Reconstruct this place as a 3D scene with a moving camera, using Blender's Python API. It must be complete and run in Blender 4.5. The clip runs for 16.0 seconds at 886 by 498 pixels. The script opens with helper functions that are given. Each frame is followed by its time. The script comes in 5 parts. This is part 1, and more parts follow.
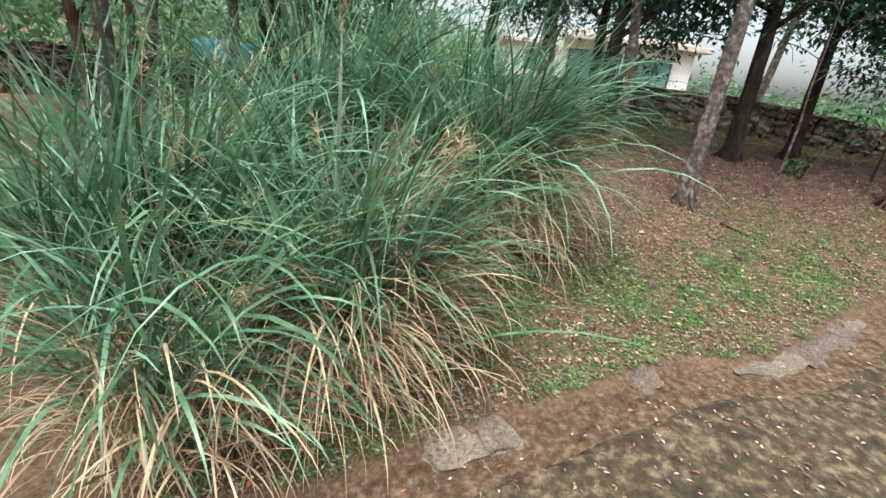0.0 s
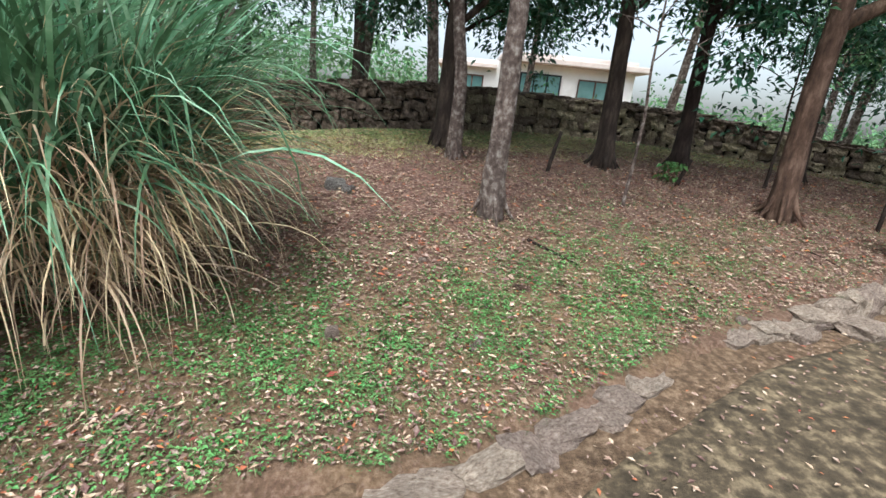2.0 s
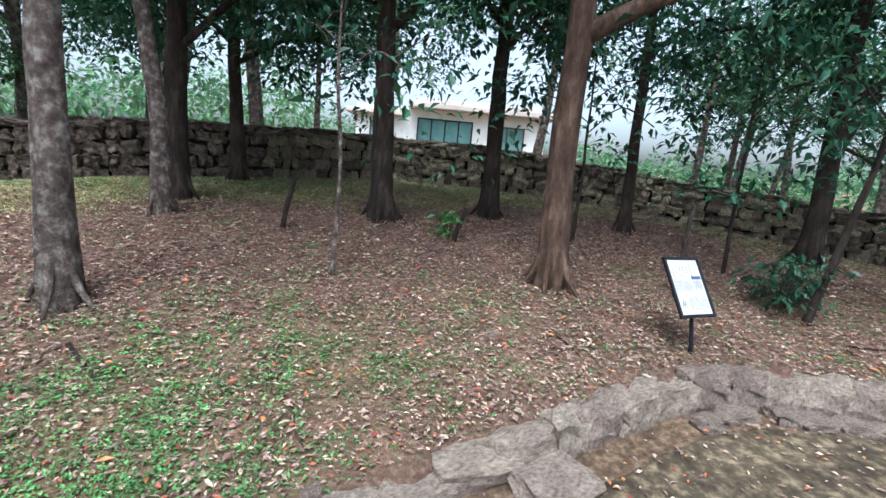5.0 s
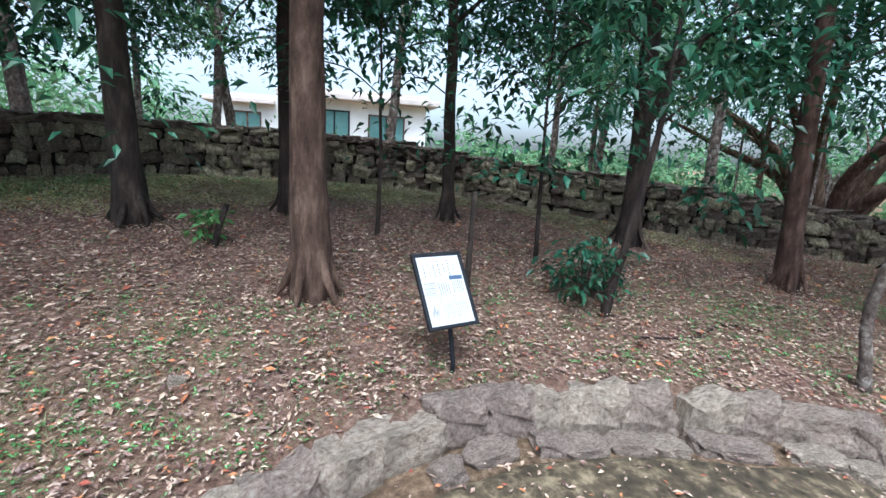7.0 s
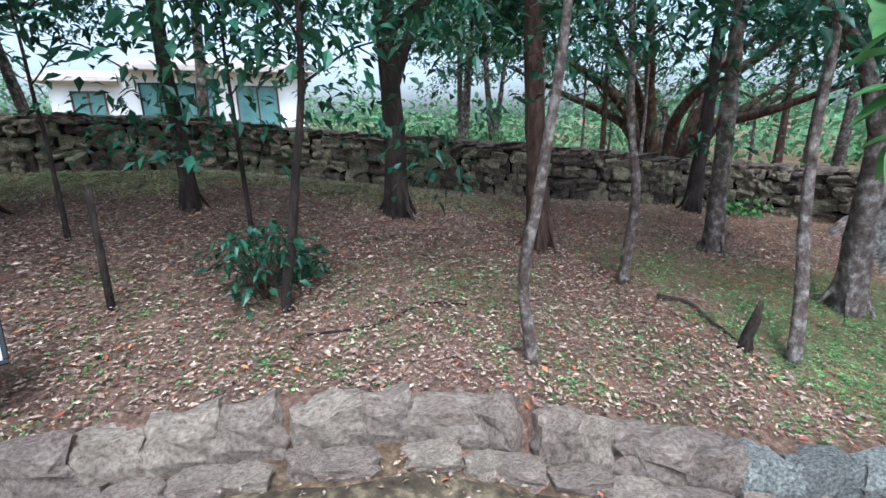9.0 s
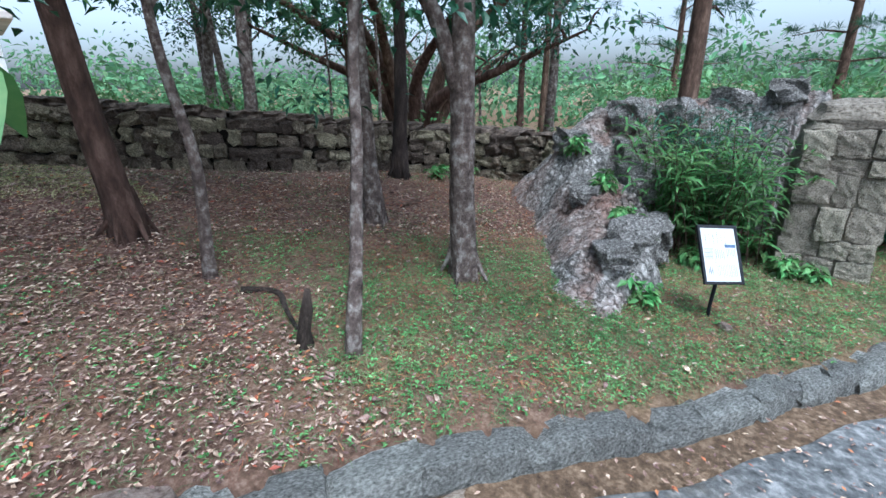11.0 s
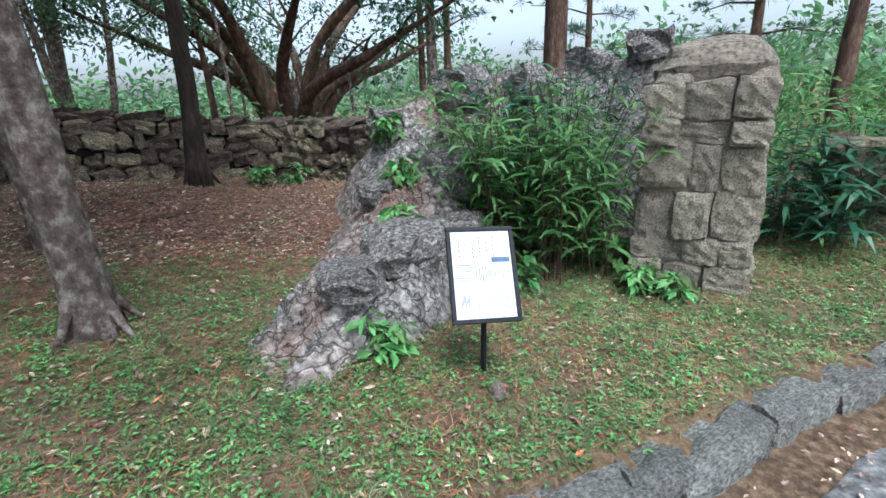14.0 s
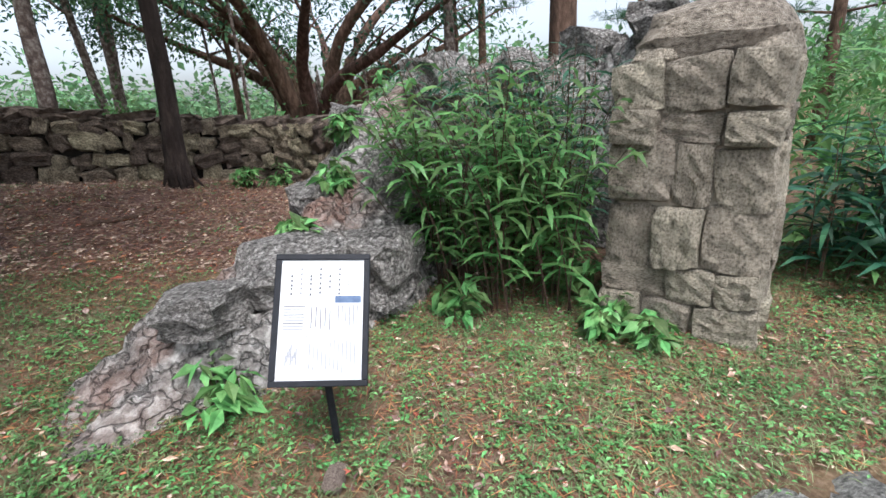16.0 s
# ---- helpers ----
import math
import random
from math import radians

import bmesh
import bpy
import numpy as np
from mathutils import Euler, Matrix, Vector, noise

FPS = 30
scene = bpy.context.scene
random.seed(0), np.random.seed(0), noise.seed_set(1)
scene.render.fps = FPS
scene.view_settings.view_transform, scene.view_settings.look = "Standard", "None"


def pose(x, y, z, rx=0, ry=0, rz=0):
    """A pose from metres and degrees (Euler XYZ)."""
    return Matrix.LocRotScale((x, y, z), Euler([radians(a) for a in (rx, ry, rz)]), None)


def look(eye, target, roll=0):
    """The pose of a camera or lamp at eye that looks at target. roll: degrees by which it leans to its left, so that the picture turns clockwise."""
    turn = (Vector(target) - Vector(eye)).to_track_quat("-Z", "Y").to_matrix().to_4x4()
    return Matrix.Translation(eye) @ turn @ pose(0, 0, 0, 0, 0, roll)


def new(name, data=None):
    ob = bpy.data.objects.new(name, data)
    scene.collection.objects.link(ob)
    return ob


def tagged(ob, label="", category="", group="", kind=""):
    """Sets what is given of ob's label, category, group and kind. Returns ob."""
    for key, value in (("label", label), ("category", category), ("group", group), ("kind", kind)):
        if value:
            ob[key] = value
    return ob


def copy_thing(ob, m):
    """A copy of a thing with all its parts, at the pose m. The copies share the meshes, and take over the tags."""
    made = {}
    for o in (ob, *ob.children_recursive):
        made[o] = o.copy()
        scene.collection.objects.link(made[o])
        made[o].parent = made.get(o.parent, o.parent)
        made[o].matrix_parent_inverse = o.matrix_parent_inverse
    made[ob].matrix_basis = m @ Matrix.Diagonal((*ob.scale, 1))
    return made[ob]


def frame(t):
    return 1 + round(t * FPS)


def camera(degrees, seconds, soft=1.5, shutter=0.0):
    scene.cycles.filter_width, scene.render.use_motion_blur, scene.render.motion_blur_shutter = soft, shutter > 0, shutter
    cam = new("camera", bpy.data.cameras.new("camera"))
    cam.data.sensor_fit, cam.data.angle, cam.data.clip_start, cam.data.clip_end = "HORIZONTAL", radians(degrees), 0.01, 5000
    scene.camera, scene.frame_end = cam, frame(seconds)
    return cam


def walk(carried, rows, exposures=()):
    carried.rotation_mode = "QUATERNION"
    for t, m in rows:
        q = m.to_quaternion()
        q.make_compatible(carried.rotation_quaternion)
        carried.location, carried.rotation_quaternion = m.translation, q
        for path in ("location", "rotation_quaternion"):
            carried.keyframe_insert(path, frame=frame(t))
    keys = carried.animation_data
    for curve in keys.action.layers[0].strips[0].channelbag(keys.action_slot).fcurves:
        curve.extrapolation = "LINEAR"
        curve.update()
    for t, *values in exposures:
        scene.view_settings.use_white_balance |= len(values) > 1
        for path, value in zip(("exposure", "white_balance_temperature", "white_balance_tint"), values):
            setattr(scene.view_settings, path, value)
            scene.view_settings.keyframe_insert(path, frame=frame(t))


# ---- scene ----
cam = camera(87.4, 16.0)
PATH = [
    (0, look((-1.117, -1.091, 2.000), (-0.967, 0.764, 1.268), 7.10)),
    (0.5, look((-0.196, -0.677, 1.890), (-0.008, 1.198, 1.219), 5.11)),
    (1, look((0.678, -0.209, 1.770), (0.896, 1.673, 1.130), 4.93)),
    (1.5, look((1.311, 0.018, 1.707), (1.522, 1.910, 1.093), 5.05)),
    (2, look((1.786, 0.325, 1.678), (1.980, 2.223, 1.080), 5.75)),
    (2.5, look((2.349, 0.498, 1.674), (2.496, 2.405, 1.088), 5.52)),
    (3, look((2.845, 0.663, 1.737), (2.958, 2.577, 1.169), 5.45)),
    (3.5, look((3.374, 0.814, 1.890), (3.483, 2.742, 1.369), 5.42)),
    (4, look((3.928, 1.042, 1.949), (4.066, 2.976, 1.458), 5.84)),
    (4.5, look((4.554, 1.332, 1.995), (4.713, 3.272, 1.538), 5.41)),
    (5, look((4.942, 1.688, 1.819), (5.274, 3.621, 1.427), 5.04)),
    (5.2, look((5.184, 1.658, 1.881), (5.546, 3.582, 1.472), 4.51)),
    (7.3, look((6.721, 2.320, 1.799), (7.436, 4.145, 1.402), 3.33)),
    (7.5, look((6.898, 2.307, 1.817), (7.586, 4.140, 1.411), 3.00)),
    (8, look((7.506, 2.330, 1.827), (8.179, 4.166, 1.404), 2.18)),
    (8.5, look((8.013, 2.152, 1.881), (8.805, 3.924, 1.399), 1.12)),
    (9, look((8.688, 1.915, 1.895), (9.629, 3.597, 1.358), -1.15)),
    (9.5, look((9.247, 1.682, 1.838), (10.364, 3.247, 1.287), -1.66)),
    (10, look((9.819, 1.540, 1.861), (11.135, 2.910, 1.237), -1.00)),
    (10.2, look((10.066, 1.321, 1.958), (11.400, 2.658, 1.299), -0.93)),
    (12.3, look((11.824, 1.068, 1.205), (13.433, 2.097, 0.612), -0.13)),
    (12.5, look((11.991, 0.978, 1.188), (13.596, 2.014, 0.596), -0.77)),
    (13, look((12.423, 0.842, 1.174), (14.012, 1.896, 0.568), -1.49)),
    (13.5, look((12.888, 0.743, 1.224), (14.449, 1.831, 0.609), -2.04)),
    (14, look((13.275, 0.574, 1.257), (14.796, 1.711, 0.628), -2.67)),
    (14.5, look((13.645, 0.516, 1.183), (15.136, 1.699, 0.570), -2.62)),
    (15, look((13.905, 0.436, 1.174), (15.335, 1.685, 0.546), -2.74)),
    (15.5, look((14.088, 0.339, 1.150), (15.470, 1.645, 0.529), -3.25)),
    (16, look((14.411, 0.248, 1.144), (15.753, 1.597, 0.528), -3.62)),
]
walk(cam, PATH, [(0, 0.95, 6350, 6), (3.5, 1.0, 5700, 6), (8, 1.16, 5250, 4), (10, 1.06, 5150, 5), (12.5, 0.87, 5150, 5), (14, 0.98, 5550, 6), (16, 1.06, 6000, 11)])

# ---- light: overcast sky, soft high sun ----
world = bpy.data.worlds.new("sky")
scene.world = world
world.use_nodes = True
wn, wl = world.node_tree.nodes, world.node_tree.links
wn.clear()
sky = wn.new("ShaderNodeTexSky")
sky.sky_type = "NISHITA"
sky.sun_disc = False
sky.sun_elevation = radians(58)
sky.sun_rotation = radians(200)
sky.dust_density = 4.0
soften = wn.new("ShaderNodeHueSaturation")
soften.inputs["Saturation"].default_value = 0.42
soften.inputs["Value"].default_value = 1.0
back = wn.new("ShaderNodeBackground")
back.inputs["Strength"].default_value = 0.15
wout = wn.new("ShaderNodeOutputWorld")
wl.new(sky.outputs["Color"], soften.inputs["Color"])
wl.new(soften.outputs["Color"], back.inputs["Color"])
wl.new(back.outputs["Background"], wout.inputs["Surface"])

sun = new("sun", bpy.data.lights.new("sun", "SUN"))
sun.data.energy = 2.1
sun.data.angle = radians(25)
sun.data.color = (1.0, 0.97, 0.92)
sun.matrix_world = look((0, 0, 30), (4, 9, 5))


# ---- materials ----
def material(name, tones, scale=6.0, rough=0.85, bump=0.3, bump_scale=40.0, detail=6.0, stretch=(1, 1, 1), vary=0.0, spec=0.3, attribute="", other=None, trans=0.0, island=False, cracks=0.0, depth=0.03):
    """Noise-mixed tones with fine relief; an attribute can mix in a second set of tones."""
    m = bpy.data.materials.new(name)
    m.use_nodes = True
    n, l = m.node_tree.nodes, m.node_tree.links
    n.clear()
    out = n.new("ShaderNodeOutputMaterial")
    bsdf = n.new("ShaderNodeBsdfPrincipled")
    coord = n.new("ShaderNodeTexCoord")
    mapping = n.new("ShaderNodeMapping")
    mapping.inputs["Scale"].default_value = stretch
    l.new(coord.outputs["Object"], mapping.inputs["Vector"])

    def blend(some, size, seed):
        noise_tex = n.new("ShaderNodeTexNoise")
        noise_tex.noise_dimensions = "4D"
        noise_tex.inputs["W"].default_value = seed
        noise_tex.inputs["Scale"].default_value = size
        noise_tex.inputs["Detail"].default_value = detail
        noise_tex.inputs["Roughness"].default_value = 0.65
        l.new(mapping.outputs["Vector"], noise_tex.inputs["Vector"])
        ramp = n.new("ShaderNodeValToRGB")
        els = ramp.color_ramp.elements
        els[0].position, els[1].position = 0.3, 0.7
        els[0].color, els[1].color = (*some[0], 1), (*some[-1], 1)
        for k, c in enumerate(some[1:-1]):
            els.new(0.3 + 0.4 * (k + 1) / (len(some) - 1)).color = (*c, 1)
        l.new(noise_tex.outputs["Fac"], ramp.inputs["Fac"])
        return ramp.outputs["Color"]

    colour = blend(tones, scale, 1.0)
    big = n.new("ShaderNodeTexNoise")
    big.inputs["Scale"].default_value = scale * 0.17
    big.inputs["Detail"].default_value = 3
    l.new(mapping.outputs["Vector"], big.inputs["Vector"])
    shade = n.new("ShaderNodeMapRange")
    shade.inputs["From Min"].default_value, shade.inputs["From Max"].default_value = 0.3, 0.7
    shade.inputs["To Min"].default_value, shade.inputs["To Max"].default_value = 0.78, 1.22
    l.new(big.outputs["Fac"], shade.inputs["Value"])
    if other:
        second = blend(other, scale * 1.3, 7.0)
        attr = n.new("ShaderNodeAttribute")
        attr.attribute_name = attribute
        mix = n.new("ShaderNodeMix")
        mix.data_type = "RGBA"
        l.new(attr.outputs["Fac"], mix.inputs["Factor"])
        l.new(colour, mix.inputs[6])
        l.new(second, mix.inputs[7])
        colour = mix.outputs[2]
    vari = n.new("ShaderNodeHueSaturation")
    l.new(colour, vari.inputs["Color"])
    val = shade.outputs["Result"]
    if vary:
        if island:
            rnd = n.new("ShaderNodeNewGeometry").outputs["Random Per Island"]
        else:
            rnd = n.new("ShaderNodeObjectInfo").outputs["Random"]
        rr = n.new("ShaderNodeMapRange")
        rr.inputs["To Min"].default_value, rr.inputs["To Max"].default_value = 1 - vary, 1 + vary
        l.new(rnd, rr.inputs["Value"])
        mul = n.new("ShaderNodeMath")
        mul.operation = "MULTIPLY"
        l.new(val, mul.inputs[0])
        l.new(rr.outputs["Result"], mul.inputs[1])
        val = mul.outputs["Value"]
        hue = n.new("ShaderNodeMapRange")
        hue.inputs["To Min"].default_value, hue.inputs["To Max"].default_value = 0.5 - vary * 0.05, 0.5 + vary * 0.05
        l.new(rnd, hue.inputs["Value"])
        l.new(hue.outputs["Result"], vari.inputs["Hue"])
    l.new(val, vari.inputs["Value"])
    l.new(vari.outputs["Color"], bsdf.inputs["Base Color"])
    bsdf.inputs["Roughness"].default_value = rough
    bsdf.inputs["Specular IOR Level"].default_value = spec
    if bump:
        fine = n.new("ShaderNodeTexNoise")
        fine.inputs["Scale"].default_value = bump_scale
        fine.inputs["Detail"].default_value = 8
        fine.inputs["Roughness"].default_value = 0.7
        l.new(mapping.outputs["Vector"], fine.inputs["Vector"])
        rel = n.new("ShaderNodeBump")
        rel.inputs["Strength"].default_value = bump
        rel.inputs["Distance"].default_value = depth
        height = fine.outputs["Fac"]
        if cracks:
            warp = n.new("ShaderNodeTexNoise")
            warp.inputs["Scale"].default_value = cracks * 0.8
            warp.inputs["Detail"].default_value = 4
            l.new(mapping.outputs["Vector"], warp.inputs["Vector"])
            add = n.new("ShaderNodeVectorMath")
            add.operation = "MULTIPLY_ADD"
            add.inputs[1].default_value = (0.5, 0.5, 0.5)
            l.new(warp.outputs["Color"], add.inputs[0])
            l.new(mapping.outputs["Vector"], add.inputs[2])
            cell_tex = n.new("ShaderNodeTexVoronoi")
            cell_tex.feature = "DISTANCE_TO_EDGE"
            cell_tex.inputs["Scale"].default_value = cracks
            l.new(add.outputs["Vector"], cell_tex.inputs["Vector"])
            rng_node = n.new("ShaderNodeMapRange")
            rng_node.inputs["From Max"].default_value = 0.09
            l.new(cell_tex.outputs["Distance"], rng_node.inputs["Value"])
            summed = n.new("ShaderNodeMath")
            summed.operation = "MULTIPLY_ADD"
            summed.inputs[1].default_value = 0.9
            l.new(rng_node.outputs["Result"], summed.inputs[0])
            l.new(height, summed.inputs[2])
            height = summed.outputs["Value"]
            # colour drops to 0.55 along the crack lines
            crack_tone = n.new("ShaderNodeMapRange")
            crack_tone.inputs["To Min"].default_value, crack_tone.inputs["To Max"].default_value = 0.55, 1.0
            l.new(rng_node.outputs["Result"], crack_tone.inputs["Value"])
            toned = n.new("ShaderNodeMath")
            toned.operation = "MULTIPLY"
            l.new(val, toned.inputs[0])
            l.new(crack_tone.outputs["Result"], toned.inputs[1])
            l.new(toned.outputs["Value"], vari.inputs["Value"])
        l.new(height, rel.inputs["Height"])
        l.new(rel.outputs["Normal"], bsdf.inputs["Normal"])
    if trans:
        tr = n.new("ShaderNodeBsdfTranslucent")
        l.new(vari.outputs["Color"], tr.inputs["Color"])
        ms = n.new("ShaderNodeMixShader")
        ms.inputs["Fac"].default_value = trans
        l.new(bsdf.outputs["BSDF"], ms.inputs[1])
        l.new(tr.outputs["BSDF"], ms.inputs[2])
        l.new(ms.outputs["Shader"], out.inputs["Surface"])
    else:
        l.new(bsdf.outputs["BSDF"], out.inputs["Surface"])
    return m


M_GROUND = material("ground_soil", [(0.05, 0.026, 0.02), (0.16, 0.088, 0.066), (0.36, 0.25, 0.2)], 26, 0.95, 1.0, 60, attribute="green",
                    other=[(0.08, 0.05, 0.028), (0.19, 0.13, 0.065), (0.36, 0.26, 0.16)])
M_PATH = material("stained_concrete", [(0.02, 0.016, 0.01), (0.075, 0.056, 0.034), (0.27, 0.21, 0.13)], 11, 0.85, 0.5, 60, attribute="pale",
                  other=[(0.035, 0.035, 0.035), (0.13, 0.132, 0.132), (0.34, 0.335, 0.325)])
M_DIRT = material("gutter_soil", [(0.045, 0.028, 0.017), (0.15, 0.097, 0.058), (0.34, 0.24, 0.16)], 17, 0.95, 1.0, 60)
M_KERB = material("kerb_limestone", [(0.12, 0.08, 0.058), (0.36, 0.28, 0.225), (0.56, 0.47, 0.39)], 13, 0.9, 0.9, 40, vary=0.2, depth=0.05)
M_KERBD = material("mossy_kerb_limestone", [(0.04, 0.042, 0.035), (0.28, 0.275, 0.25), (0.6, 0.59, 0.55)], 18, 0.9, 1.0, 40, vary=0.25, depth=0.06)
M_WALL = material("weathered_wall_stone", [(0.035, 0.028, 0.02), (0.22, 0.175, 0.125), (0.5, 0.42, 0.31)], 11, 0.92, 1.0, 40, vary=0.6, depth=0.06)
# near-black tone for the gaps between wall stones
M_JOINT_DARK = material("dark_joint_core", [(0.008, 0.007, 0.006), (0.03, 0.025, 0.02)], 12, 0.95, 0.6, 50)
M_PILLAR = material("coral_limestone", [(0.04, 0.034, 0.026), (0.46, 0.4, 0.31), (0.76, 0.68, 0.55)], 21, 0.9, 1.0, 55, vary=0.22, depth=0.06)
M_MORTAR_L = material("pale_lime_mortar", [(0.24, 0.2, 0.15), (0.42, 0.37, 0.29)], 14, 0.95, 0.7, 60)
M_ROCK = material("grey_limestone_outcrop", [(0.04, 0.036, 0.033), (0.27, 0.25, 0.23), (0.66, 0.63, 0.59)], 17, 0.9, 1.0, 45, cracks=7.0, depth=0.035, attribute="litter",
                  other=[(0.09, 0.045, 0.033), (0.27, 0.13, 0.09), (0.42, 0.31, 0.25)])
M_BARK_PALE = material("pale_lichen_bark", [(0.04, 0.028, 0.023), (0.18, 0.135, 0.115), (0.54, 0.49, 0.44)], 14, 0.95, 1.0, 45, stretch=(1, 1, 0.8), vary=0.1, depth=0.06)
M_BARK = material("brown_bark", [(0.03, 0.018, 0.013), (0.12, 0.07, 0.05), (0.27, 0.175, 0.13)], 10, 0.95, 1.0, 45, stretch=(1, 1, 0.35), vary=0.2, depth=0.06)
M_BARK_DARK = material("dark_bark", [(0.015, 0.011, 0.009), (0.045, 0.032, 0.026), (0.11, 0.08, 0.065)], 10, 0.95, 1.0, 45, stretch=(1, 1, 0.3), vary=0.2, depth=0.06)
M_LEAF = material("glossy_leaf", [(0.01, 0.042, 0.022), (0.024, 0.092, 0.046), (0.065, 0.18, 0.08)], 5, 0.4, 0, vary=0.45, island=True, spec=0.5, trans=0.3)
M_LEAF_LIGHT = material("light_leaf", [(0.05, 0.13, 0.035), (0.1, 0.22, 0.07), (0.2, 0.3, 0.1)], 4, 0.5, 0, vary=0.4, island=True, trans=0.4)
# leaf green for the background, paled in the colour itself to suggest haze
M_FAR = material("hazed_far_leaf", [(0.06, 0.14, 0.07), (0.12, 0.24, 0.11), (0.22, 0.34, 0.16)], 0.6, 0.7, 0, vary=0.4, island=True, trans=0.35)
M_NEEDLE = material("pine_needle", [(0.035, 0.09, 0.05), (0.07, 0.15, 0.08)], 2, 0.6, 0, vary=0.4, island=True, trans=0.3)
M_BLADE = material("blue_green_blade", [(0.035, 0.1, 0.045), (0.12, 0.25, 0.13), (0.34, 0.48, 0.33)], 3, 0.45, 0, vary=0.65, island=True, trans=0.3, spec=0.45)
M_DRY = material("dry_straw", [(0.28, 0.17, 0.1), (0.5, 0.37, 0.24), (0.68, 0.56, 0.4)], 4, 0.8, 0, vary=0.4, island=True, trans=0.2)
M_LITTER = material("fallen_leaf", [(0.11, 0.055, 0.042), (0.28, 0.18, 0.14), (0.58, 0.48, 0.4)], 30, 0.75, 0, vary=0.6, island=True)
M_LITTER_R = material("red_fallen_leaf", [(0.3, 0.07, 0.04), (0.42, 0.17, 0.08)], 20, 0.75, 0, vary=0.4, island=True)
M_NEEDLE_DRY = material("dry_pine_needle", [(0.2, 0.07, 0.035), (0.36, 0.16, 0.085)], 9, 0.8, 0, vary=0.5, island=True)
M_WEED = material("weed_leaf", [(0.05, 0.12, 0.035), (0.12, 0.26, 0.08), (0.24, 0.4, 0.15)], 9, 0.5, 0, vary=0.6, island=True, trans=0.3)
M_GRASS = material("short_grass", [(0.06, 0.11, 0.045), (0.13, 0.19, 0.08), (0.34, 0.3, 0.17)], 3, 0.6, 0, vary=0.4, island=True, trans=0.3)
# dry yellow-green grass, lightened in colour to stand for a sunlit strip
M_MOWN = material("sunlit_mown_grass", [(0.26, 0.26, 0.1), (0.44, 0.43, 0.2), (0.6, 0.55, 0.32)], 3, 0.7, 0, vary=0.35, island=True, trans=0.3)
M_FRAME = material("black_painted_metal", [(0.008, 0.009, 0.011), (0.018, 0.019, 0.024)], 20, 0.55, 0.1, 90, spec=0.2)
M_PANEL = material("white_sign_panel", [(0.5, 0.51, 0.52), (0.57, 0.58, 0.59)], 3, 0.3, 0, spec=0.5)
M_INK = material("dark_ink", [(0.06, 0.06, 0.07), (0.1, 0.1, 0.11)], 20, 0.6, 0)
M_INK_BLUE = material("blue_ink", [(0.05, 0.08, 0.15), (0.1, 0.15, 0.24)], 20, 0.5, 0)
M_INK_GREY = material("grey_ink", [(0.2, 0.2, 0.22), (0.27, 0.27, 0.29)], 20, 0.6, 0)
M_PLASTER = material("white_plaster", [(0.72, 0.72, 0.7), (0.82, 0.82, 0.8)], 2, 0.85, 0.1, 60)
M_ROOF = material("pale_roof_slab", [(0.5, 0.42, 0.38), (0.62, 0.55, 0.5)], 2, 0.85, 0.2, 40)
M_GLASS = material("teal_window_glass", [(0.09, 0.2, 0.2), (0.16, 0.3, 0.29)], 1.5, 0.12, 0, spec=0.6)
M_BLUE = material("blue_tarpaulin", [(0.05, 0.3, 0.5), (0.1, 0.42, 0.62)], 3, 0.5, 0.3, 8)


# ---- mesh helpers ----
def mesh_object(name, verts, faces, mat, parent=None, label="", smooth=False):
    me = bpy.data.meshes.new(name)
    me.from_pydata(verts, [], faces)
    me.materials.append(mat)
    if smooth:
        me.polygons.foreach_set("use_smooth", [True] * len(me.polygons))
    me.update()
    ob = new(name, me)
    if parent:
        ob.parent = parent
    if label:
        ob["label"] = label
    return ob


def part(name, bm, mat, parent=None, label="", smooth=False):
    me = bpy.data.meshes.new(name)
    bm.to_mesh(me)
    bm.free()
    me.materials.append(mat)
    if smooth:
        me.polygons.foreach_set("use_smooth", [True] * len(me.polygons))
    ob = new(name, me)
    if parent:
        ob.parent = parent
    if label:
        ob["label"] = label
    return ob


def box(bm, lo, hi, m=None, bevel=0.0):
    """A bevelled box from corner lo to corner hi, turned by m."""
    c = [(a + b) / 2 for a, b in zip(lo, hi)]
    s = [abs(b - a) for a, b in zip(lo, hi)]
    mm = (m or Matrix()) @ Matrix.Translation(c) @ Matrix.Diagonal((*s, 1))
    made = bmesh.ops.create_cube(bm, size=1.0, matrix=mm)
    if bevel:
        es = {e for v in made["verts"] for e in v.link_edges}
        bmesh.ops.bevel(bm, geom=list(es), offset=bevel, segments=2, affect="EDGES", profile=0.5)


def smooth_line(pts, n):
    """n points along a smooth curve through pts (any dimension)."""
    pts = np.array(pts, float)
    d = np.r_[0, np.cumsum(np.linalg.norm(np.diff(pts, axis=0), axis=1))]
    tang = np.gradient(pts, d, axis=0)
    out = []
    for s in np.linspace(0, d[-1], n):
        i = min(max(int(np.searchsorted(d, s)) - 1, 0), len(pts) - 2)
        h = d[i + 1] - d[i]
        u = (s - d[i]) / h
        out.append((2 * u**3 - 3 * u**2 + 1) * pts[i] + (u**3 - 2 * u**2 + u) * h * tang[i] + (3 * u**2 - 2 * u**3) * pts[i + 1] + (u**3 - u**2) * h * tang[i + 1])
    return np.array(out)


